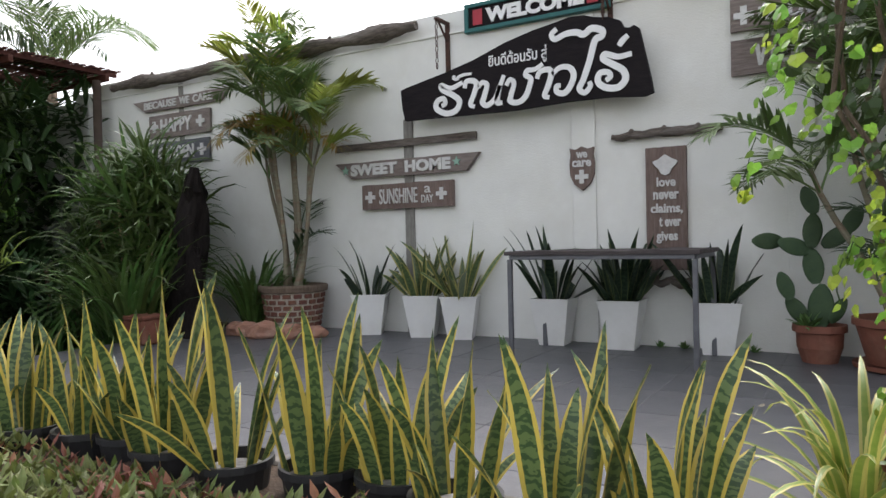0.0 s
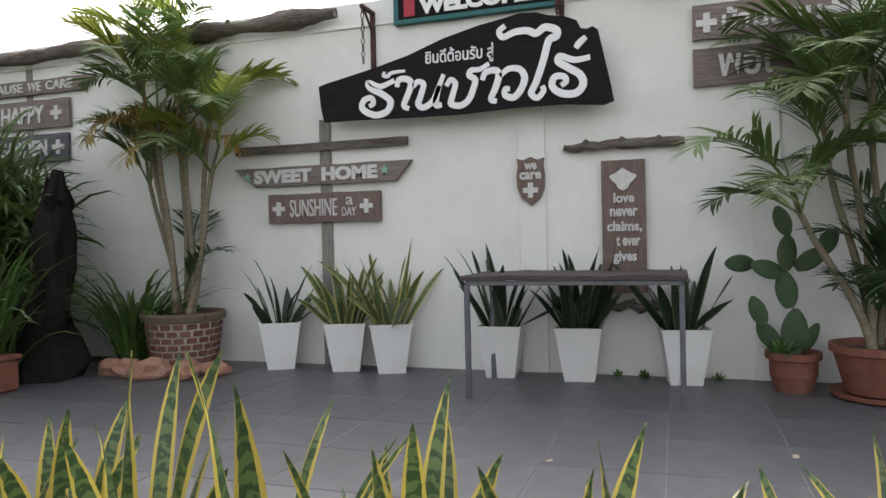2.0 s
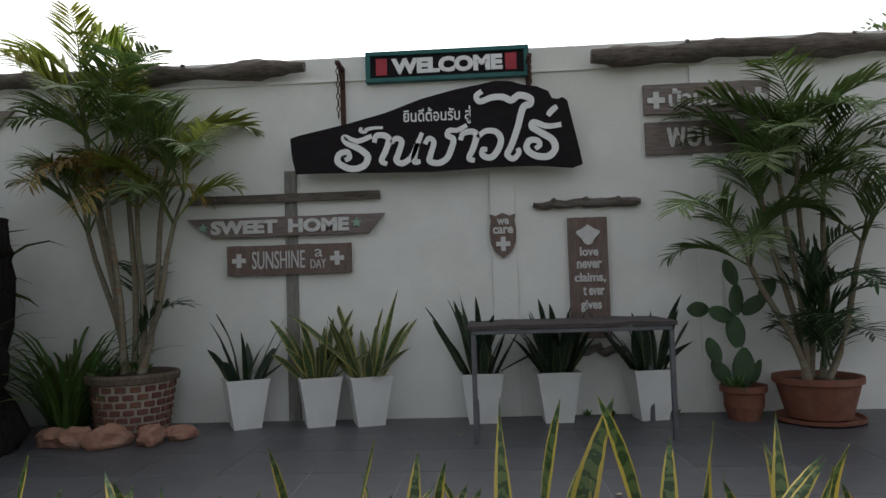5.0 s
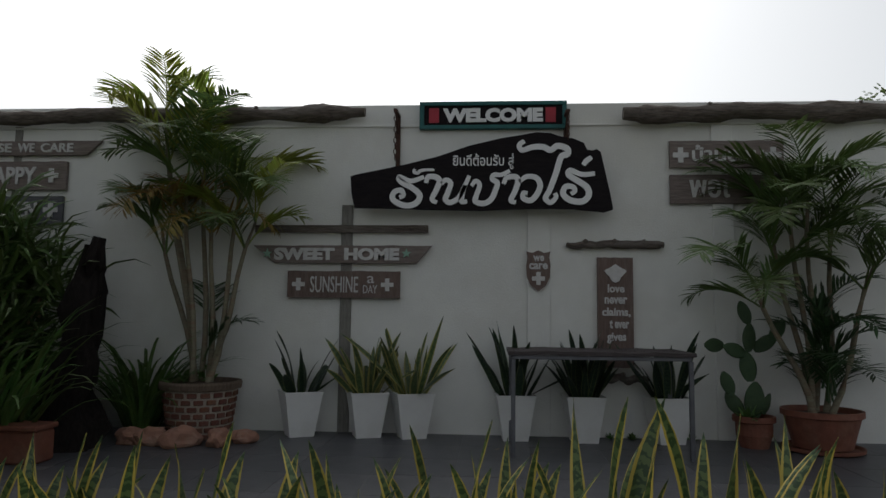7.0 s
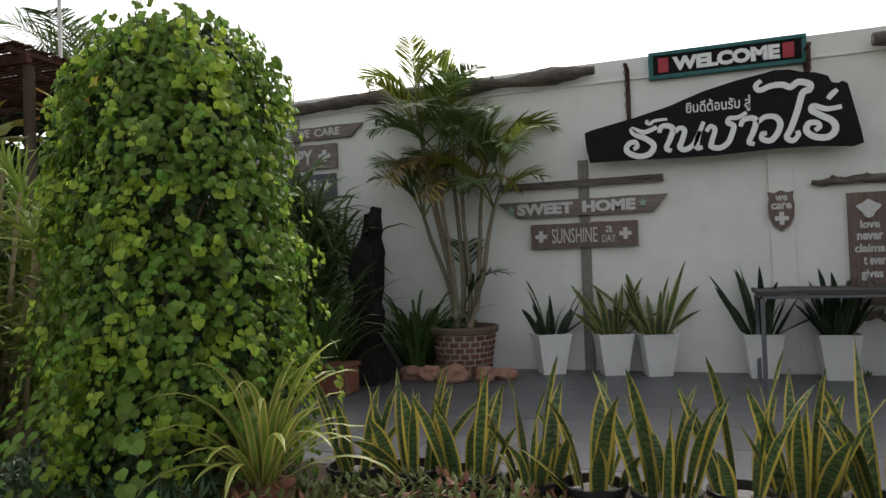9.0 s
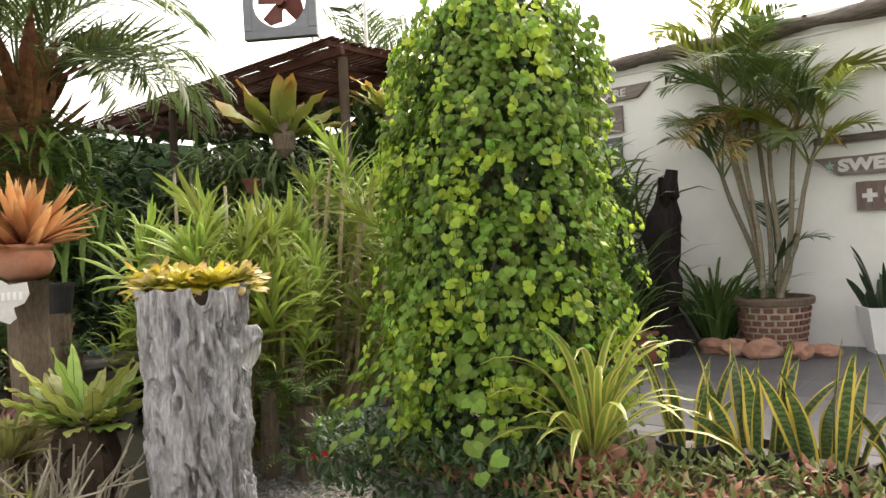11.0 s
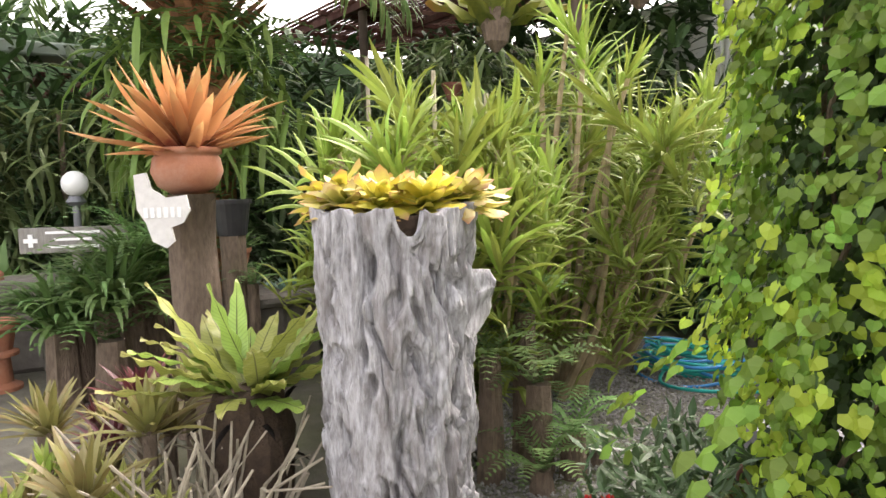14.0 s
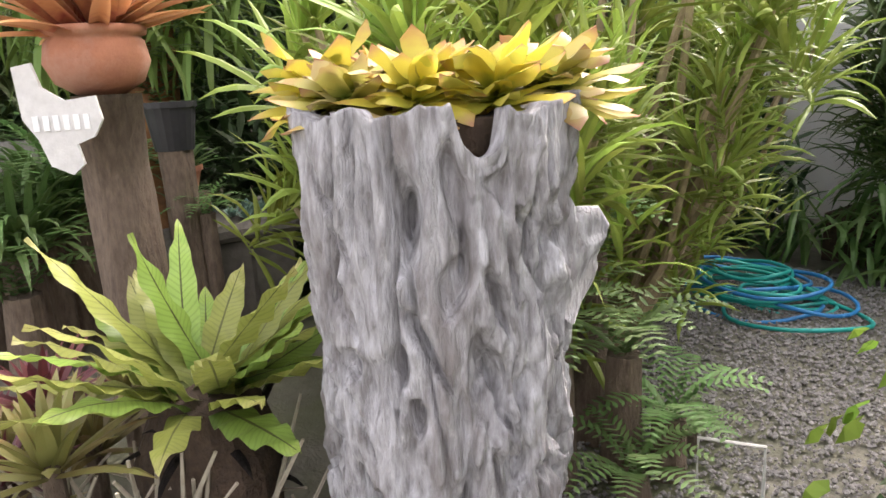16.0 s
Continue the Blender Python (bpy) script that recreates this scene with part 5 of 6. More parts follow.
for k in range(26):
    part("dead_root", blade(MB(), (0.14 * math.cos(k), 0.14 * math.sin(k), R(0.2, 0.5)), k * 137.5, R(-40, 20), R(0.12, 0.25), 0.03, 1.2, 4, 0.4, STRAP), CHAR, nf)
dc = thing("dry_canes", -5.68, 0.08, G, "bundle of thin dry orchid canes", "plant")
for k in range(90):
    a, r = R(0, 6.28), 0.34 * math.sqrt(R(0, 1))
    x, y = r * math.cos(a), r * math.sin(a)
    part("cane", tube(MB(), [(x, y, 0), (x * 1.3 + R(-0.06, 0.06), y * 1.3 + R(-0.06, 0.06), R(0.2, 0.3)), (x * 1.6 + R(-0.14, 0.14), y * 1.6 + R(-0.14, 0.14), R(0.28, 0.54))], [0.010, 0.009, 0.005], 5, 0.3), DRYSTEM, dc)
ROS = {}
for key, mtl, W in (("t", TANB, 0.04), ("p", PURPLE, 0.04), ("g", DRAC, 0.035), ("y", NEST, 0.045)):
    ROS[key] = [rosette(MB(), (0, 0, 0), 26, 0.32, W, (12, 85), 0.9).mesh("leaves", mtl) for _ in range(2)]
for x, y, z, key, s in ((-6.2, 0.1, 0.1, "t", 1.0), (-6.45, -0.1, 0.05, "t", 0.9), (-6.0, -0.25, 0.02, "t", 0.9), (-6.15, -0.15, 0.1, "p", 0.75), (-5.7, -0.2, 0.0, "y", 0.8), (-6.75, 0.1, 0.05, "p", 0.8), (-5.45, -0.1, 0.0, "y", 0.7),
                       (-6.3, -0.4, -0.02, "g", 0.75), (-6.6, 0.3, 0.12, "t", 0.9), (-5.95, -0.5, 0.0, "t", 0.8), (-6.9, -0.1, 0.0, "p", 0.6), (-5.55, -0.35, 0.12, "t", 1.1), (-5.9, -0.05, 0.22, "t", 1.1), (-6.3, 0.0, 0.25, "p", 0.9), (-6.55, -0.35, 0.1, "t", 1.1), (-5.7, -0.6, 0.0, "g", 1.0), (-5.3, -0.25, -0.02, "y", 0.9), (-7.0, -0.35, 0.02, "t", 0.9)):
    b = thing("ground_bromeliad", x, y, G, {"t": "tan and green bromeliad rosette on the ground", "p": "maroon bromeliad rosette on the ground", "y": "yellow-green bromeliad rosette on the ground", "g": "green bromeliad rosette on the ground"}[key], "bromeliad", "ground bromeliads")
    part("leaves", rnd.choice(ROS[key]), None, b, at=pose(0, 0, z + 0.22, 0, 0, R(0, 360)) @ Matrix.Scale(s * 1.05, 4))
    part("stem", tube(MB(), [(0, 0, 0), (0, 0, z + 0.26)], 0.03, 7), BARK, b)

# ---- dracaena thicket behind the stump ----
def leaf_heads(material, count, lo, hi, w0, w1, droop):
    out = []
    for i in range(count):
        g = random.Random(100 + i)
        mb = MB()
        for k in range(32):
            t = k / 32
            blade(mb, (0, 0, -0.34 * (1 - t)), k * 137.5 + g.uniform(-20, 20), 8 + 72 * t + g.uniform(-10, 10), g.uniform(lo, hi), g.uniform(w0, w1), g.uniform(*droop), 5, 0.35, LANCE)
        out.append(mb.mesh("leaf_head", material))
    return out


HEADS = leaf_heads(DRAC, 6, 0.22, 0.42, 0.026, 0.042, (0.1, 1.9))
DARK_HEADS = leaf_heads(STRAP_D, 4, 0.5, 0.8, 0.034, 0.046, (1.2, 2.3))


def thicket(name, x, y, n, rx, ry, zlo, zhi, label, seed, lean=(0, 0), z0=G, heads=HEADS):
    e = thing(name, x, y, z0, label, "shrub")
    g = random.Random(seed)
    for i in range(n):
        a, r = g.uniform(0, 6.28), math.sqrt(g.uniform(0.02, 1))
        tx, ty, tz = rx * r * math.cos(a) + lean[0], ry * r * math.sin(a) + lean[1], g.uniform(zlo, zhi) * (1 - 0.22 * r)
        bx_, by_ = tx * 0.3, ty * 0.3
        mid = ((bx_ + tx) / 2 + g.uniform(-0.1, 0.1), (by_ + ty) / 2 + g.uniform(-0.1, 0.1), tz * 0.5)
        part("stem", tube(MB(), [(bx_, by_, 0), mid, (tx, ty, tz)], [0.03, 0.024, 0.014], 7, 0.2), DSTEM, e)
        part("leaf_head", g.choice(heads), None, e, at=pose(tx, ty, tz + 0.03, g.uniform(-38, 38), g.uniform(-38, 38), g.uniform(0, 360)) @ Matrix.Scale(g.uniform(0.75, 1.2), 4))
        if g.uniform(0, 1) < 0.5:
            part("leaf_head", g.choice(heads), None, e, at=pose(*mid, g.uniform(-30, 30), g.uniform(-30, 30), g.uniform(0, 360)) @ Matrix.Scale(g.uniform(0.7, 1.0), 4))
    return e


thicket("strap_leaf_clump", -5.4, 5.35, 52, 0.75, 0.45, 0.5, 2.05, "tall dark drooping strap-leaf clump before the white wall", 4, z0=0.0, heads=DARK_HEADS)
thicket("dracaena_thicket", -6.15, 1.55, 60, 0.75, 0.7, 1.2, 1.95, "dense green dracaena thicket behind the grey stump", 1)
thicket("dracaena_thicket", -6.35, 2.55, 34, 0.7, 0.65, 1.2, 2.6, "leaning dracaena stems with strap leaf heads by the gravel path", 2, (0.15, 0.25))
thicket("dracaena_thicket", -7.4, 2.4, 34, 0.8, 0.9, 1.2, 1.9, "green dracaena thicket under the pergola", 3)
thicket("dracaena_thicket", -6.75, 3.35, 18, 0.55, 0.5, 1.3, 2.3, "leaning dracaena stems reaching over the coiled hose", 6, (0.55, 0.35))
for x, y, z in ((-6.6, 1.4, 2.2), (-6.05, 1.5, 2.05), (-5.75, 1.62, 1.9)):
    s = thing("bare_cane", x, y, G, "bare pale cane rising from the thicket", "cane", "bare canes")
    part("cane", tube(MB(), [(0, 0, 0), (0.02, 0.02, z * 0.5), (0.0, 0.03, z)], [0.016, 0.015, 0.012], 7, 0.1), DRYSTEM, s)
FERNS = []
for i in range(3):
    mb = MB()
    g = random.Random(60 + i)
    for k in range(13):
        a, L, e0 = k * 137.5, g.uniform(0.32, 0.5), g.uniform(30, 80)
        p, e1, ar = Vector((0, 0, 0)), radians(e0), radians(a)
        for q in range(14):
            ee = e1 - 1.7 * (q / 14) ** 1.5
            d = Vector((math.cos(ar) * math.cos(ee), math.sin(ar) * math.cos(ee), math.sin(ee)))
            p = p + d * L / 14
            for s in (-1, 1):
                blade(mb, p, a + s * 70, math.degrees(ee) * 0.4, 0.075 * math.sin(math.pi * (0.12 + 0.85 * q / 14)), 0.02, 0.3, 2, 0.1, STRAP)
    FERNS.append(mb.mesh("fronds", FERN))
for x, y, z, s in ((-5.35, 1.62, 0.45, 1.0), (-5.25, 1.75, 0.2, 0.9), (-5.45, 1.4, 0.6, 0.9), (-5.2, 1.5, 0.1, 0.8), (-5.6, 1.75, 0.75, 0.9), (-5.3, 1.95, 0.05, 0.6), (-8.2, 0.3, 0.75, 1.9), (-8.45, 0.5, 0.9, 1.9), (-8.3, 0.0, 0.6, 1.7), (-7.9, 0.15, 0.45, 1.5), (-7.7, 1.05, 0.75, 0.8), (-9.5, 0.9, 0.8, 1.3), (-9.0, -0.9, 0.5, 1.2)):
    f = thing("fern", x, y, G, "arching green fern on a short trunk", "fern", "ferns in the garden")
    part("fronds", rnd.choice(FERNS), None, f, at=pose(0, 0, z, 0, 0, R(0, 360)) @ Matrix.Scale(s, 4))
    part("trunk", tube(MB(), [(0, 0, 0), (0, 0, z + 0.02)], [0.08 * s, 0.06 * s], 9, 0.3), BARK, f)
for x, y, z in ((-8.05, 0.2, 0.62), (-8.4, 0.45, 0.75), (-8.2, -0.1, 0.5), (-9.2, 0.75, 0.8)):
    fe = strap_clump("sword_fern", x, y, G + z, "bushy bright green fern on a low trunk", "fern", FERN, 130, 0.55, 0.045, (20, 85), 2.0, 0.12)
    part("trunk", tube(MB(), [(0, 0, -z), (0, 0, 0.05)], [0.12, 0.1], 9, 0.3), BARK, fe)
wf = thing("wire_border", -5.02, 1.78, G, "bent white wire border by the gravel", "border fence")
part("wire", tube(MB(), [(-0.1, -0.05, 0), (-0.1, -0.05, 0.2), (0.08, 0.05, 0.2), (0.08, 0.05, 0)], 0.007, 6), WIRE, wf)

# ---- garden hose ----
hs = thing("garden_hose", -5.95, 3.75, G, "tangled teal and blue garden hose lying on gravel", "hose")
g = random.Random(12)
for k in range(15):
    ox, oy, rr, ph, sq = g.uniform(-0.28, 0.28), g.uniform(-0.2, 0.2), g.uniform(0.22, 0.42), g.uniform(0, 6), g.uniform(0.6, 1.0)
    pts = []
    for i in range(29):
        a = ph + i * 0.232
        pts.append((ox + rr * math.cos(a) * (1 + 0.05 * math.sin(3 * a)), oy + rr * sq * math.sin(a), 0.015 + 0.011 * k + 0.02 * math.sin(2 * a + k)))
    part("loop", tube(MB(), pts, 0.012, 7), HOSE_B if k % 4 == 1 else HOSE_T, hs, "blue hose loop" if k % 4 == 1 else "", True)

# ---- pergola with hanging plants ----
pg = thing("pergola", -10.4, 5.0, G, "red-brown slatted pergola over shaded plants", "pergola")
for x, y in ((3.2, -1.22), (3.2, 1.1), (-0.5, -1.22), (-3.2, -1.22), (-3.2, 1.1)):
    part("pole", tube(MB(), [(x, y, 0), (x, y, 3.62)], 0.055, 12), POLE, pg, smooth=True)
for y in (-1.3, -0.1, 1.2):
    part("beam", box(MB(), -3.3, 3.3, y - 0.03, y + 0.03, 3.62, 3.71, 0.005), PERG, pg)
for i in range(11):
    x = -3.2 + 0.64 * i
    part("joist", box(MB(), x - 0.025, x + 0.025, -1.45, 1.4, 3.71, 3.77, 0.004), PERG, pg)
sl = box(MB(), -3.35, 3.3, -0.022, 0.022, 0.0, 0.018).mesh("slat", PERG)
for i in range(34):
    part("slat", sl, None, pg, at=pose(R(-0.04, 0.04), -1.45 + 0.086 * i, 3.772, 0, 0, R(-0.2, 0.2)))
for x, y, w_, d_ in ((2.85, 0.55, 0.5, 1.7), (-1.2, -0.7, 1.0, 0.6), (0.6, -0.2, 0.9, 0.7)):
    part("roof_board", box(MB(), x - w_ / 2, x + w_ / 2, y - d_ / 2, y + d_ / 2, 3.795, 3.81), TERRA, pg, "orange-red roof board")
fr = thing("far_lattice_roof", -13.2, -1.5, G, "dark slatted lattice roof over the far plant house", "lattice roof")
for k in range(24):
    part("slat", box(MB(), -0.9, 1.2, -3.0 + k * 0.25, -2.92 + k * 0.25, 2.75, 2.8), PERG, fr)
for y in (-3.0, 0.2, 3.0):
    part("beam", box(MB(), 1.0, 1.1, y - 0.05, y + 0.05, 0.0, 2.75), POLE, fr)
part("eave", box(MB(), 0.7, 1.4, -3.2, 3.4, 2.95, 3.1, 0.02), ROOFG, fr, "pale green roof edge")
for z in (1.0, 1.9):
    part("rail", box(MB(), 1.02, 1.08, -3.0, 3.0, z, z + 0.05), POLE, fr)


def leaf_mass(name, x, y, z0, rx, ry, H, n, size, material, label, seed, hang=False, category="foliage"):
    e = thing(name, x, y, z0, label, category)
    g = random.Random(seed)
    mb = MB()
    for k in range(n):
        px, py, pz = g.uniform(-rx, rx), g.uniform(-ry, ry), g.uniform(0, H)
        if noise.noise(Vector((px * 1.3 + seed, py * 1.3, pz * 1.3))) < -0.22:
            continue
        if hang:
            blade(mb, (px, py, pz), g.uniform(0, 360), g.uniform(-70, 20), size * g.uniform(0.7, 1.6), size * 0.13, g.uniform(0.8, 1.6), 4, 0.2, STRAP)
        else:
            blade(mb, (px, py, pz), g.uniform(0, 360), g.uniform(-20, 70), size * g.uniform(0.6, 1.3), size * g.uniform(0.16, 0.35), g.uniform(0.4, 1.4), 3, 0.25, LANCE)
    tagged(part("leaves", mb, material, e), kind="stuff")
    part("stem", tube(MB(), [(0, 0, 0), (0.05, 0, H * 0.5), (0, 0, H * 0.9)], 0.03, 6), BARK, e)
    return e


# JUNGLE hedges carry the deep shade around them in their dark leaf colour.
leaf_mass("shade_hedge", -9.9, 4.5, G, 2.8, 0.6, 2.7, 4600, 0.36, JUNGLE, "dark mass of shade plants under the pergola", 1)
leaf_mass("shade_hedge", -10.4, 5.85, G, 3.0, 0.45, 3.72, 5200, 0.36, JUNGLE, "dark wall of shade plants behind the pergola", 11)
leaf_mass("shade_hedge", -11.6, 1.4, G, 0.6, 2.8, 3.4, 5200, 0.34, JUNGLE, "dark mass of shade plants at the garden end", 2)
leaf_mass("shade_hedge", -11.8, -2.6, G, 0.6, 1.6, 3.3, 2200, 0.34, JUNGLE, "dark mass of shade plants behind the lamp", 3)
leaf_mass("shade_hedge", -8.6, 5.4, G, 0.5, 0.5, 3.4, 1500, 0.32, FERN, "leafy shade plants by the wall end", 4)
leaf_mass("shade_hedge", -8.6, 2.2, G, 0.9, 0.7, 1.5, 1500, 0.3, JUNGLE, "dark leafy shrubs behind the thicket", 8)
leaf_mass("wall_shrub", -7.0, 5.2, G, 0.45, 0.45, 1.2, 800, 0.26, FROND_D, "dark leafy shrub by the gravel path", 9)
leaf_mass("wall_shrub", -5.7, 4.75, G, 0.65, 0.22, 0.75, 620, 0.34, STRAP_D, "low dark drooping shrub at the edge of the gravel", 31, True)
leaf_mass("hanging_plants", -10.9, 0.3, 1.0, 0.25, 1.3, 1.0, 620, 0.45, HANG, "pale trailing plants hanging from the lattice", 5, True)
leaf_mass("hanging_plants", -10.8, -0.8, 0.2, 0.2, 0.7, 0.9, 420, 0.5, HANG, "long pale trailing plants hanging from the lattice", 6, True)
leaf_mass("hanging_plants", -7.5, 3.55, 1.55, 0.5, 0.35, 0.5, 480, 0.42, HANG, "pale trailing fern hanging under the pergola", 7, True)
leaf_mass("trunk_ferns", -9.2, 1.25, 1.35, 0.62, 0.75, 1.2, 800, 0.46, TFERN, "bright green ferns growing round the old palm trunk", 21, True, "fern")
leaf_mass("hanging_plants", -8.3, 5.0, 1.2, 0.45, 0.4, 1.3, 620, 0.34, TFERN, "bright trailing leaves hanging at the pergola edge", 22, True)
leaf_mass("hanging_plants", -9.6, 3.75, 1.7, 1.3, 0.25, 0.9, 700, 0.4, HANG, "green trailing ferns hanging along the pergola beam", 23, True)
# Added flat screen whose dark colour stands for the shade behind the plants.
bk2 = tagged(new("shade_backdrop"), "dark screen standing for deep shade at the garden end", "hedge", kind="structure")
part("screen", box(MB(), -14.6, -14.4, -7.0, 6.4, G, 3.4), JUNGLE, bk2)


def staghorn(x, y, z, s, rz):
    e = thing("staghorn_fern", x, y, z, "large yellow-green staghorn fern hung from the pergola", "fern", "staghorn ferns", rz)
    part("root_mass", lathe(MB(), [(0.02, -0.16 * s), (0.07 * s, -0.1 * s), (0.09 * s, 0.0), (0.05 * s, 0.1 * s)], 14, wob=0.15), BARK, e)
    for k in range(20):
        part("frond", blade(MB(), (0, 0, -0.05), k * 137.5 + R(-15, 15), R(25, 85), s * R(0.35, 0.62), s * R(0.10, 0.2), R(-0.2, 1.1), 9, 0.35, WIDE, R(-0.7, 0.7), 0.14, R(12, 24)), STAG, e, smooth=True)


staghorn(-7.75, 3.35, 2.45, 1.45, 0)
staghorn(-6.8, 4.1, 2.65, 1.1, 30)
hp = thing("hanging_pot", -8.6, 3.5, 1.9, "small red clay pot hanging under the pergola", "pot")
part("pot", lathe(MB(), [(0.06, 0.0), (0.11, 0.14), (0.12, 0.14), (0.12, 0.17), (0.1, 0.17)], 18), DTERRA, hp)
part("hanger", tube(MB(), [(0, 0, 0.15), (0, 0, 1.4)], 0.004, 4), RUST, hp)

fn = thing("exhaust_fan", -7.55, 3.25, 3.46, "square galvanised exhaust fan with rust-red blades on the pergola", "fan", rz=35)
for a, b, c, d in ((-0.4, 0.4, 0.0, 0.09), (-0.4, 0.4, 0.71, 0.8), (-0.4, -0.31, 0.09, 0.71), (0.31, 0.4, 0.09, 0.71)):
    part("frame", box(MB(), a, b, -0.05, 0.05, c, d, 0.006), GALV, fn)
ringm = MB()
o1, o2 = [], []
for i in range(32):
    a = 2 * math.pi * i / 32
    q = max(abs(math.cos(a)), abs(math.sin(a)))
    o1.append((0.29 * math.cos(a), -0.04, 0.4 + 0.29 * math.sin(a)))
    o2.append((0.315 * math.cos(a) / q, -0.04, 0.4 + 0.315 * math.sin(a) / q))
ringm.add(o1 + o2, [(i, (i + 1) % 32, 32 + (i + 1) % 32, 32 + i) for i in range(32)])
part("shroud", ringm, GALV, fn)
part("hub", tube(MB(), [(0, -0.06, 0.4), (0, 0.1, 0.4)], 0.06, 12), FANB, fn)
for k in range(4):
    bl = MB()
    pts = [(-0.05, 0.0, 0.05), (0.05, 0.02, 0.05), (0.13, 0.05, 0.24), (0.0, 0.0, 0.28), (-0.12, -0.03, 0.2)]
    bl.add(pts + [(x, y + 0.008, z) for x, y, z in pts], [(0, 1, 2, 3, 4), (9, 8, 7, 6, 5)] + [(i, i + 5, (i + 1) % 5 + 5, (i + 1) % 5) for i in range(5)])
    part("blade", bl, FANB, fn, at=pose(0, 0, 0.4) @ pose(0, 0, 0, 0, 90 * k + 25, 0))
for x in (-8.2, -7.25):
    pl = thing("white_pole", x, 4.2, 3.46, "thin white upright pole above the pergola", "pole", "white poles")
    part("pole", tube(MB(), [(0, 0, 0), (0, 0, 1.5)], 0.02, 8), PLASTER, pl)

# ---- old palm at the garden end ----
ot = thing("palm_tree", -9.3, 1.25, G, "old palm with shaggy brown trunk and drooping fronds", "palm")
part("trunk", tube(MB(), [(0, 0, 0), (0.03, 0, 1.2), (0, 0, 2.4), (0, 0, 3.4)], [0.22, 0.22, 0.28, 0.3], 16, 0.3), BOOTS, ot, smooth=True)
for k in range(46):
    a, z = k * 137.5, 2.72 + 0.018 * k
    part("leaf_base", blade(MB(), (0.2 * math.cos(radians(a)), 0.2 * math.sin(radians(a)), z), a, R(25, 75), R(0.45, 0.9), R(0.12, 0.2), R(-0.3, 0.3), 4, 0.5, SWORD), BOOTS, ot)
BIG = [frond_mesh("frond", m_, R(2.0, 2.6), 0.55, 40, R(1.7, 2.3), 62, 0.03, 200 + i, 0.2) for i, m_ in enumerate((FROND, HANG, FROND_D, HANG))]
for k in range(15):
    part("frond", BIG[k % 4], None, ot, at=pose(0, 0, 3.25 + R(0, 0.2), 0, R(-30, 25), k * 137.5))
for az, tilt, sc_ in ((62, 14, 1.0), (85, 24, 0.95), (35, 22, 0.9), (110, 10, 1.0), (-40, 20, 0.95), (10, 30, 0.8), (215, 18, 1.0)):
    part("frond", BIG[1 if az % 2 else 3], None, ot, at=pose(0.1 * math.cos(radians(az)), 0.1 * math.sin(radians(az)), 3.2, 0, tilt, az) @ Matrix.Scale(sc_, 4))
for k in range(9):
    part("fern", rnd.choice(FERNS), None, ot, at=pose(0.24 * math.cos(k * 2.1), 0.24 * math.sin(k * 2.1), 0.9 + 0.14 * k, 0, 0, k * 70) @ Matrix.Scale(1.9, 4))
for k in range(7):
    part("fern", rnd.choice(FERNS), None, ot, at=pose(0.27 * math.cos(k * 0.9), 0.27 * math.sin(k * 0.9), 2.5 + R(-0.3, 0.2), 0, 0, k * 60) @ Matrix.Scale(2.3, 4))
sp = thing("palm_tree", -10.6, 7.5, G, "slender palm with hanging fronds behind the pergola", "palm")
part("trunk", tube(MB(), [(0, 0, 0), (0.1, 0, 2.5), (0, 0, 4.2)], [0.14, 0.11, 0.09], 12, 0.2), BARK, sp)
for k in range(11):
    part("frond", BIG[k % 4], None, sp, at=pose(0, 0, 4.2, 0, R(-30, 20), k * 137.5))

bt = thing("tree", 4.7, 8.3, G, "leafy tree standing behind the white wall", "tree")
part("trunk", tube(MB(), [(0, 0, 0), (0.05, 0, 2.2), (-0.1, 0, 4.0)], [0.12, 0.09, 0.05], 10, 0.2), BARK, bt, smooth=True)
crown = MB()
g = random.Random(55)
for k in range(13):
    a, L, zb = k * 2.4, g.uniform(0.6, 1.05), g.uniform(3.2, 4.0)
    tip = Vector((L * math.cos(a), L * math.sin(a), zb + g.uniform(0.25, 0.75)))
    root = Vector((-0.08, 0, zb))
    part("limb", tube(MB(), [root, root.lerp(tip, 0.5) + Vector((0, 0, 0.06)), tip], [0.025, 0.015, 0.006], 6, 0.2), BARK, bt)
    for j in range(34):
        q = root.lerp(tip, g.uniform(0.35, 1.05)) + Vector((g.uniform(-0.12, 0.12), g.uniform(-0.12, 0.12), g.uniform(-0.1, 0.12)))
        blade(crown, q, g.uniform(0, 360), g.uniform(-40, 50), g.uniform(0.07, 0.13), 0.045, 0.6, 3, 0.2, LANCE)
tagged(part("crown", crown, FROND, bt), kind="stuff")

# ---- lamp, small sign, urn, blocks ----
lp = thing("globe_lamp", -9.4, 0.2, G, "white globe garden lamp on a grey post", "lamp")
part("post", tube(MB(), [(0, 0, 0), (0, 0, 1.36)], 0.03, 10), GALV, lp)
part("collar", lathe(MB(), [(0.05, 1.34), (0.08, 1.37), (0.05, 1.42)], 16), GALV, lp)
gl = [(0.105 * math.sin(math.pi * k / 14) + 0.001, 1.52 - 0.105 * math.cos(math.pi * k / 14)) for k in range(15)]
part("globe", lathe(MB(), gl, 24), GLASSW, lp, "white glass globe", True)
ns = thing("small_sign", -9.05, 0.12, G, "small grey plank sign with crosses and faded lines", "sign", rz=63)
part("board", box(MB(), -0.4, 0.4, -0.02, 0.02, 0.98, 1.18, 0.006), POSTWOOD, ns)
for s in (-0.31, 0.31):
    part("cross", cross_shape(MB(), s, 1.08, 0.05, -0.03, -0.02), WHITEL, ns)
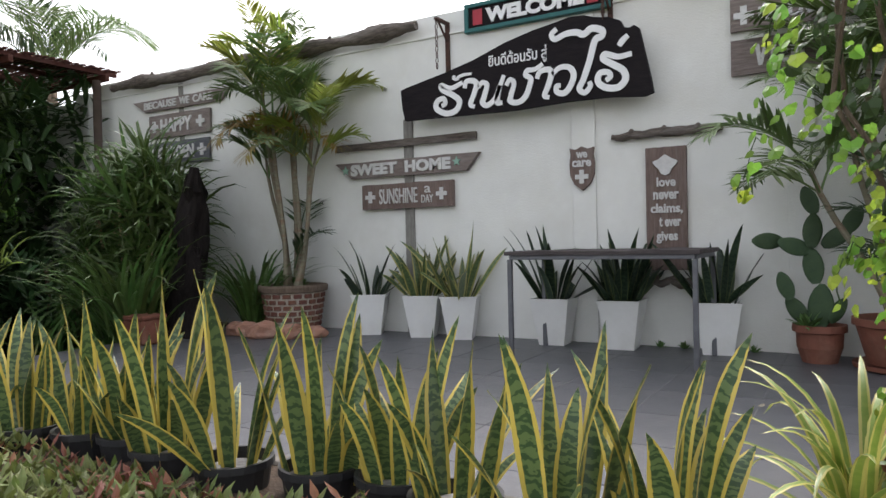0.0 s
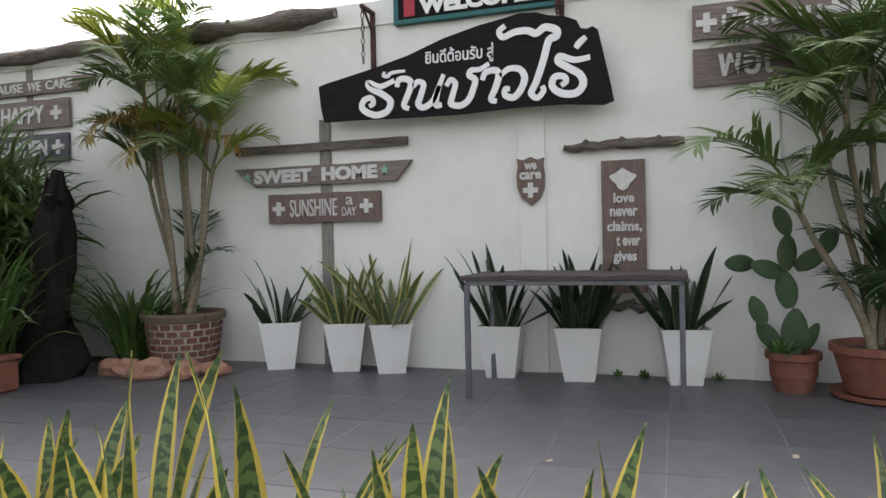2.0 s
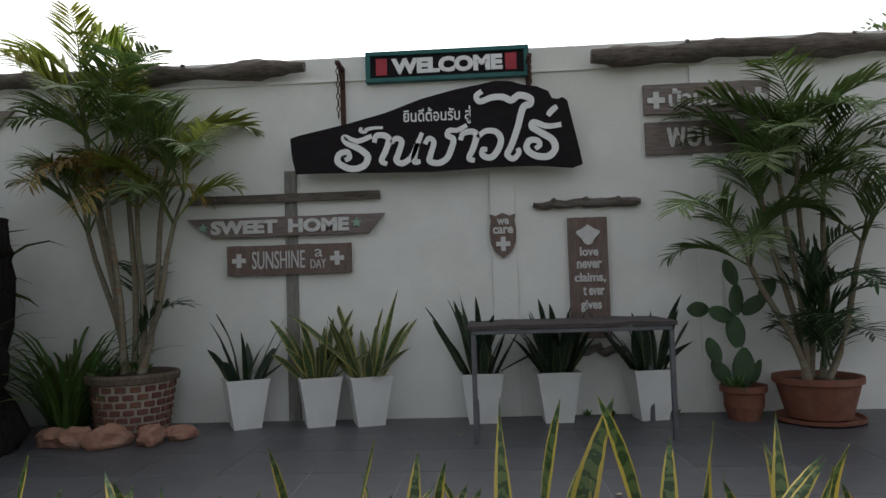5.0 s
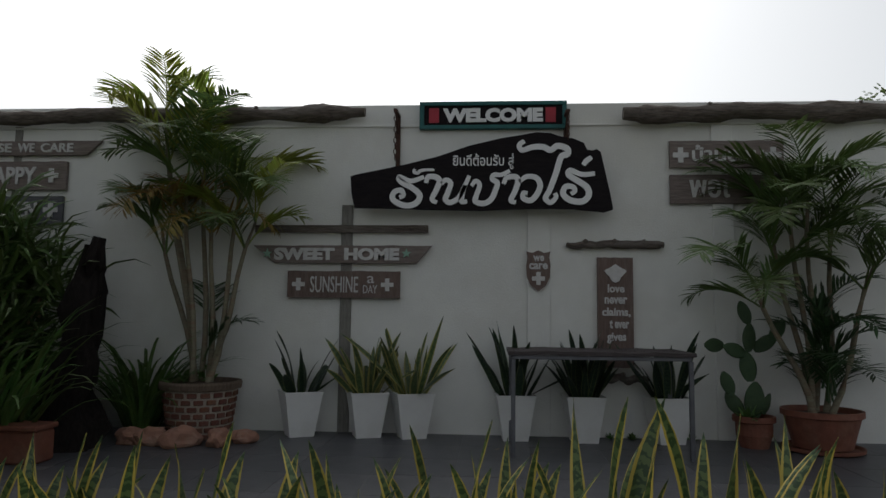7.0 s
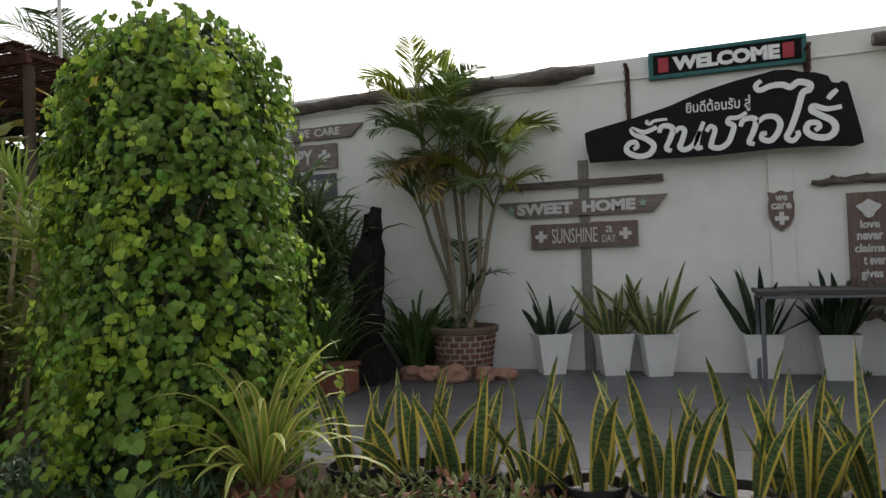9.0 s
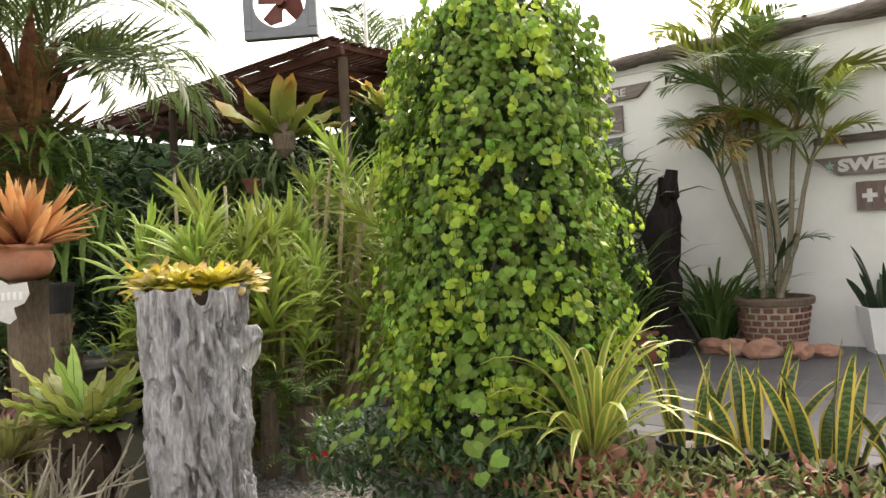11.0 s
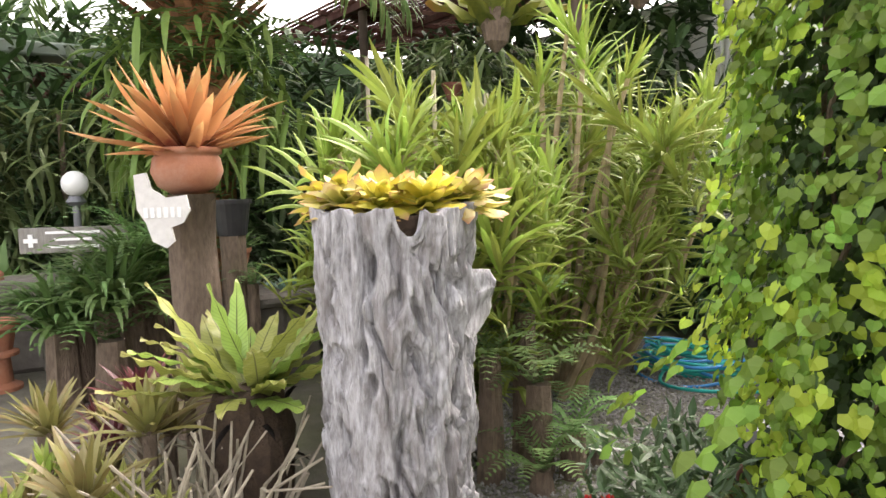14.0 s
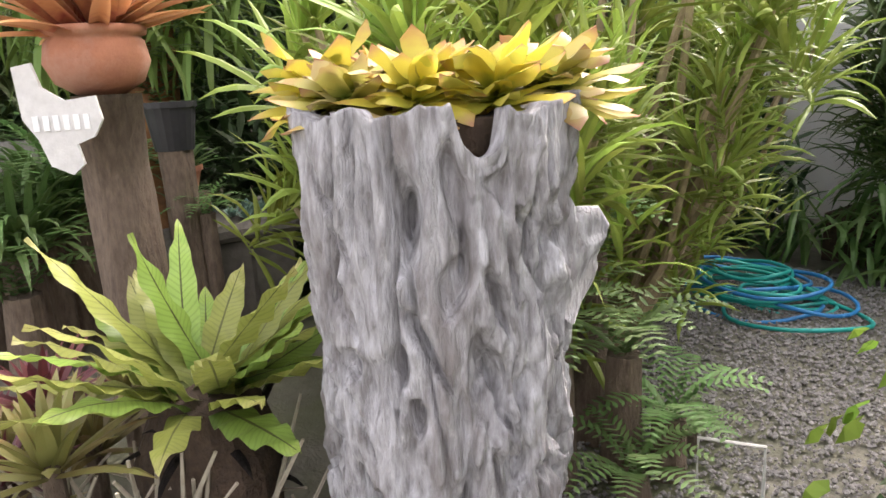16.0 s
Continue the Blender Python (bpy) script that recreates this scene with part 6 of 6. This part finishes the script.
for k, wd in enumerate((0.2, 0.14, 0.19)):
    part("writing_bar", box(MB(), -wd, wd, -0.025, -0.02, 1.13 - k * 0.055, 1.15 - k * 0.055), WHITEL, ns)
part("post", box(MB(), -0.03, 0.03, 0.02, 0.06, 0.0, 1.1), POSTWOOD, ns)
ur = thing("terracotta_urn", -8.98, -0.47, G, "terracotta urn on a pierced pedestal", "urn")
part("pedestal", lathe(MB(), [(0.17, 0.0), (0.17, 0.03), (0.11, 0.06), (0.10, 0.24), (0.13, 0.26)], 24), TERRA, ur)
part("bowl", lathe(MB(), [(0.16, 0.26), (0.16, 0.285), (0.12, 0.30), (0.15, 0.46), (0.18, 0.47), (0.18, 0.52), (0.15, 0.52)], 24), TERRA, ur)
for x, y, w_, h in ((-9.7, -0.25, 0.32, 0.5), (-9.8, -0.95, 0.35, 0.55), (-9.55, 0.5, 0.3, 0.45), (-8.1, 1.15, 0.3, 0.6)):
    b = thing("stone_block", x, y, G, "rough grey stone block among the plants", "stone block", "stone blocks", R(-20, 20))
    part("block", box(MB(), -w_, w_, -w_ * 0.8, w_ * 0.8, 0, h, 0.04), STONE, b)
sbn = thing("wooden_bench", -9.45, -0.55, G, "rough wooden plank bench behind the urn", "bench")
part("seat", box(MB(), -0.2, 0.2, -0.55, 0.6, 0.62, 0.78, 0.03), STONE, sbn)
for y in (-0.45, 0.5):
    part("support", box(MB(), -0.15, 0.15, y - 0.08, y + 0.08, 0.0, 0.62, 0.02), STONE, sbn)
fp = thing("finial_pot", -9.4, -0.45, G + 0.78, "small terracotta finial pot on the bench", "pot")
part("body", lathe(MB(), [(0.1, 0.0), (0.1, 0.05), (0.06, 0.09), (0.08, 0.14), (0.05, 0.2), (0.01, 0.21)], 20), TERRA, fp)
for x, y in ((-9.9, -0.4), (-10.1, 0.4), (-9.9, -1.2)):
    b = thing("broad_leaf_plant", x, y, G + 0.2, "broad-leaved green plant behind the bench", "plant")
    for k in range(12):
        part("leaf", blade(MB(), (0, 0, 0.3), k * 137.5, R(35, 85), R(0.4, 0.6), 0.15, 0.6, 5, 0.3, LANCE), FERN, b)
    part("stem", tube(MB(), [(0, 0, -0.2), (0, 0, 0.32)], 0.04, 7), BARK, b)

bx = thing("black_pot", -7.75, 0.95, G, "black plastic pot standing on a wooden block behind the trunk", "pot")
part("stand", tube(MB(), [(0, 0, 0), (0.01, 0, 0.6), (0, 0, 1.12)], [0.1, 0.085, 0.09], 12, 0.3), BARK, bx)
part("pot", lathe(MB(), [(0.10, 1.12), (0.13, 1.34), (0.14, 1.34), (0.14, 1.37), (0.11, 1.36)], 20), BLACKP, bx)
sp2 = thing("potted_strap_plant", -8.0, 1.06, G, "small green strap-leaved plant in a clay pot on a log", "potted plant")
part("log", tube(MB(), [(0, 0, 0), (0, 0, 0.85)], 0.13, 14, 0.2), BARK, sp2)
part("pot", lathe(MB(), [(0.06, 0.85), (0.095, 0.98), (0.105, 0.98), (0.105, 1.01), (0.08, 1.0)], 18), TERRA, sp2)
part("leaves", rosette(MB(), (0, 0, 0.98), 30, 0.3, 0.035, (15, 85), 1.1), FERN, sp2)
sc = thing("succulent_tray", -8.0, 1.42, G, "pale blue-green succulents on a flat grey stone slab", "succulents")
part("slab", box(MB(), -0.3, 0.3, -0.34, 0.3, 0.58, 0.68, 0.03), STONE, sc)
part("support", box(MB(), -0.2, 0.2, -0.2, 0.2, 0.0, 0.58, 0.03), STONE, sc)
for k in range(9):
    part("rosette", rosette(MB(), (R(-0.2, 0.2), R(-0.22, 0.2), 0.69), 16, 0.08, 0.03, (10, 80), -0.3, WIDE, 3), SUCC, sc)

# ---- small things on the patio ----
for x, y, n_ in ((0.55, 6.26, 7), (1.1, 6.27, 5), (0.35, 6.27, 4)):
    wd = thing("weed", x, y, 0.0, "small weed growing at the foot of the wall", "weed", "weeds along the wall")
    part("leaves", rosette(MB(), (0, -0.02, 0.0), n_ * 2, 0.09, 0.03, (10, 80), 0.6, LANCE, 3), FERN, wd)
for x, y in ((1.35, 4.3), (-0.75, 5.55), (0.2, 4.0)):
    lf = thing("fallen_leaf", x, y, 0.006, "fallen dry leaf on the slate tiles", "leaf", "fallen leaves")
    part("leaf", blade(MB(), (0, 0, 0), R(0, 360), 6, 0.07, 0.035, 0.2, 4, 0.3, LANCE), DRYSTEM, lf)

# ---- gravel path stones ----
gr = thing("gravel_path", -5.3, 2.9, G, "loose grey gravel path past the stump", "gravel", kind="stuff")
mb = MB()
g = random.Random(4)
for k in range(24000):
    x, y = g.uniform(-1.6, 0.9), g.uniform(-1.9, 1.7)
    if noise.noise(Vector((x, y, 0))) * 0.5 + (1.5 - abs(x + 0.2 + 0.25 * y)) < 0.15:
        continue
    s = g.uniform(0.005, 0.0135)
    a = g.uniform(0, 6.28)
    c, d = math.cos(a) * s, math.sin(a) * s
    z = 0.012 + g.uniform(0, 0.008)
    mb.add([(x + c, y + d, z), (x - d, y + c, z), (x - c, y - d, z), (x + d, y - c, z), (x + c * 0.3, y + d * 0.2, z + s * 0.7), (x, y, z - s)],
           [(0, 1, 4), (1, 2, 4), (2, 3, 4), (3, 0, 4), (1, 0, 5), (2, 1, 5), (3, 2, 5), (0, 3, 5)])
part("stones", mb, GRAVEL, gr)

# ---- slate tiles ----
tw = 0.6
tile = box(MB(), 0.003, tw - 0.003, 0.003, tw - 0.003, -0.02, 0.0, 0.002).mesh("tile", TILE)
for i in range(18):
    for j in range(7):
        part("tile", tile, None, patio, at=pose(-4.75 + i * tw + 0.1, 2.12 + j * tw - 0.002, R(-0.001, 0.001)))
